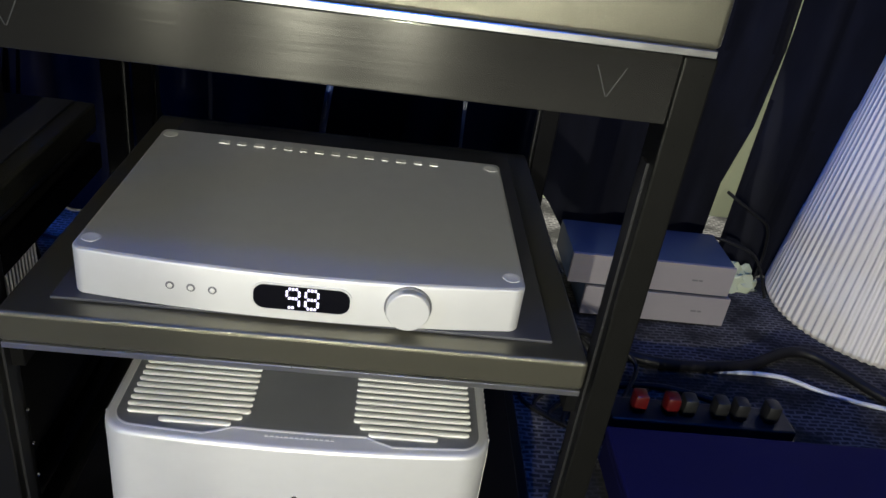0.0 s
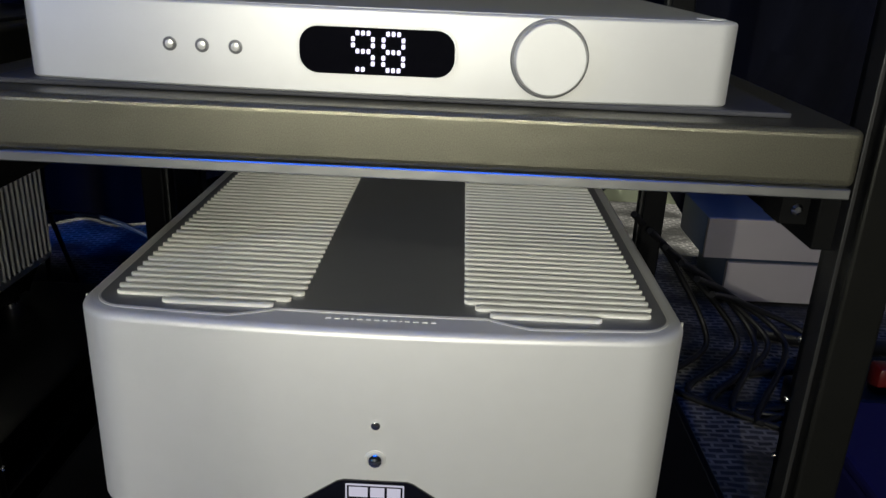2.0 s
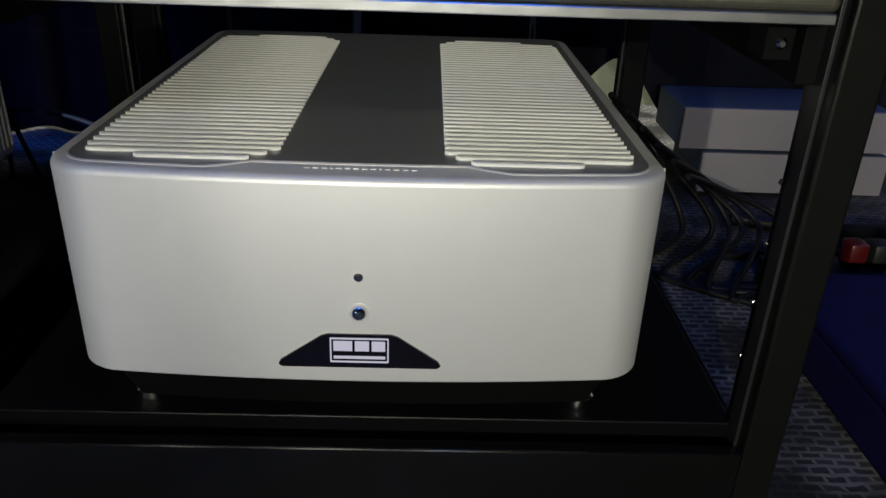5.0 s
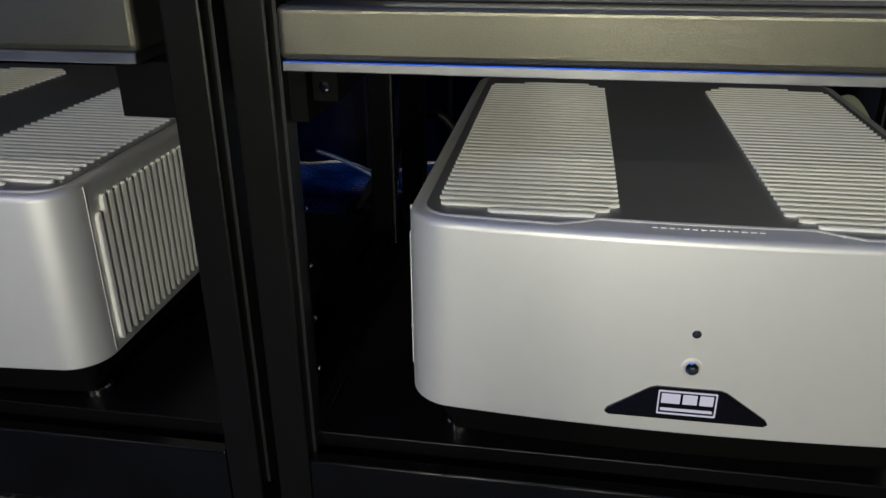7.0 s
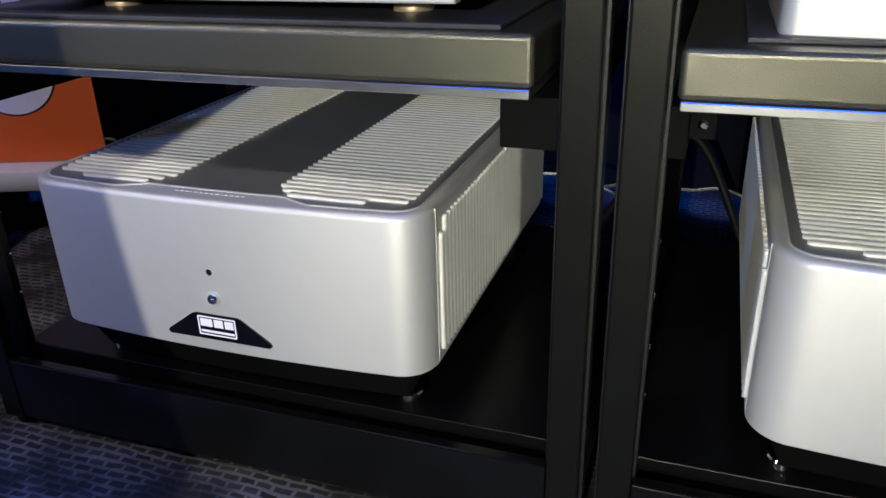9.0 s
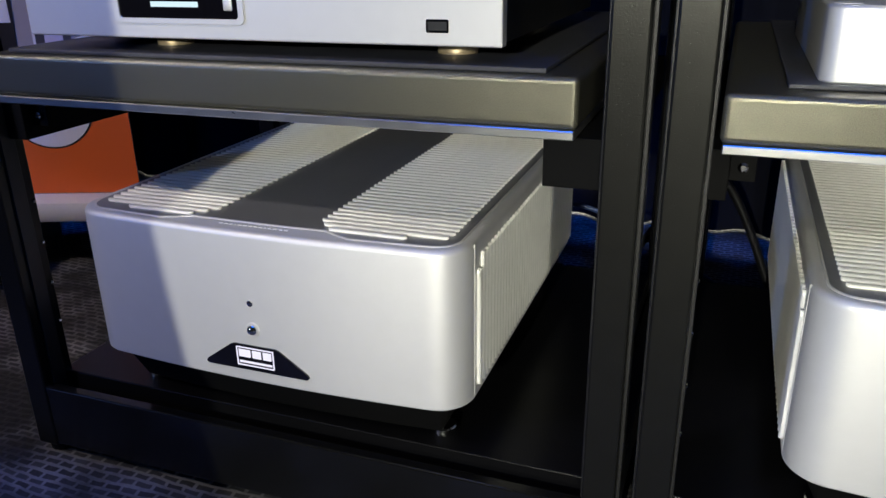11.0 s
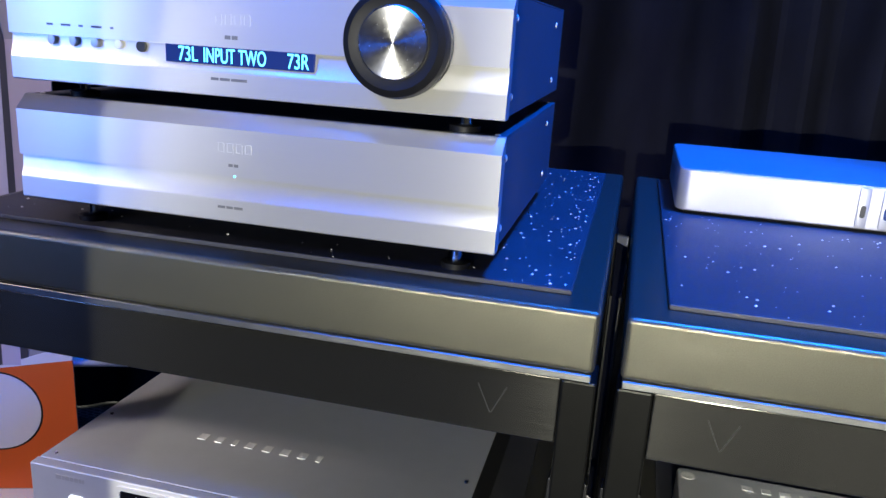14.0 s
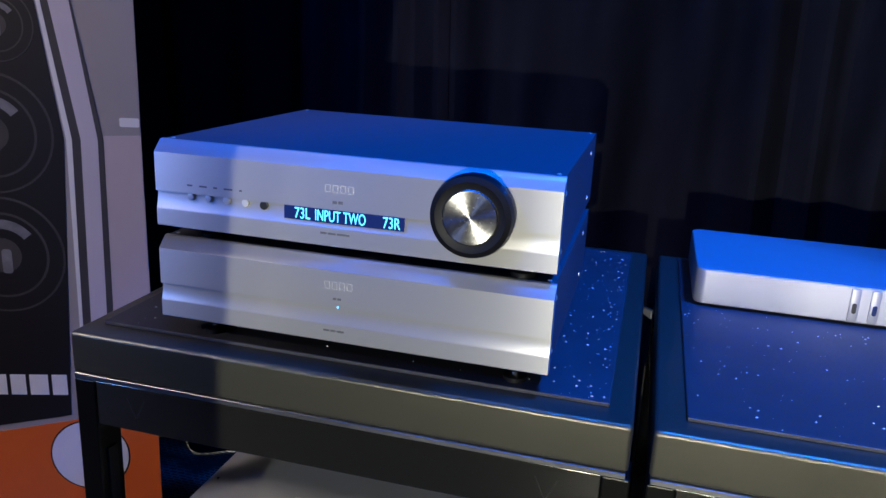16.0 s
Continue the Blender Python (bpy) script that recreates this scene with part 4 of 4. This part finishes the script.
cable([(-0.005, 0.66, 0.69), (-0.012, 0.69, 0.56), (-0.030, 0.72, 0.47), (-0.048, 0.72, 0.40), (-0.062, 0.69, 0.2), (-0.05, 0.67, FLOOR + 0.006)], 0.006, CABLE_BLUE, "blue cable hanging behind the rack")
for k, (x, dx) in enumerate(((-0.50, -0.077), (-0.63, 0.05), (-0.555, -0.004))):
    cable([(x, 0.60, 0.67), (x, 0.75, 0.645), (x + 0.6 * dx, 0.75, 0.53), (x + dx, 0.72, 0.43), (x + dx, 0.66, 0.2), (x, 0.62, FLOOR + 0.004)], 0.0035, CABLE, "black cable hanging behind the streamer")
for k in range(3):
    cable([(-0.72, 0.56, 0.675 - 0.004 * k), (-0.62, 0.75, 0.657 - 0.012 * k), (-0.54, 0.76, 0.628 - 0.012 * k), (-0.473, 0.75, 0.618 - 0.012 * k), (-0.36, 0.70, 0.64), (-0.30, 0.56, 0.67 - 0.004 * k)], 0.0045, CABLE_PALE, "pale blue cable draped behind the rack")
cable([(-0.20, 0.62, FLOOR + 0.004), (-0.33, 0.60, 0.06), (-0.416, 0.60, 0.105), (-0.482, 0.60, 0.12), (-0.56, 0.62, 0.10), (-0.62, 0.60, FLOOR + 0.004)], 0.0035, CABLE_BLUE, "blue cable behind the power amplifiers")
cable([(-0.16, 0.56, FLOOR + 0.006), (-0.26, 0.58, 0.18), (-0.34, 0.55, 0.12), (-0.42, 0.6, FLOOR + 0.006)], 0.006, CABLE, "black cable behind the power amplifiers")
cable([(-1.225, 0.508, 0.345), (-1.10, 0.60, 0.325), (-1.0, 0.58, 0.33), (-0.945, 0.515, 0.345)], 0.009, CABLE_WHITE, "pale twisted cord between banner and rack")


def cloth_heap():
    """A crumpled pale cloth where the drape is lifted."""
    bm = bmesh.new()
    bmesh.ops.create_icosphere(bm, subdivisions=4, radius=1)
    for v in bm.verts:
        k = 1 + 0.35 * noise.noise(v.co * 2.3) + 0.18 * noise.noise(v.co * 6.1)
        v.co = Vector((0.055 * v.co.x * k, 0.03 * v.co.y * k, max(-0.0, 0.055 * v.co.z * k)))
    ob = part("cloth_heap", bm, WALL, smooth=True)
    ob.matrix_basis = pose(0.875, 0.925, FLOOR + 0.0005)
    tagged(ob, "crumpled pale green cloth below the drape gap", "cloth")


cloth_heap()
cable([(0.80, 0.93, 0.20), (0.86, 0.915, 0.165), (0.91, 0.92, 0.13), (0.93, 0.93, 0.05), (0.92, 0.92, FLOOR + 0.004)], 0.0035, CABLE, "thin black cord across the drape gap")
cable([(0.79, 0.93, 0.09), (0.84, 0.915, 0.085), (0.90, 0.90, 0.06), (0.94, 0.88, FLOOR + 0.004)], 0.0035, CABLE, "thin black cord across the drape gap")
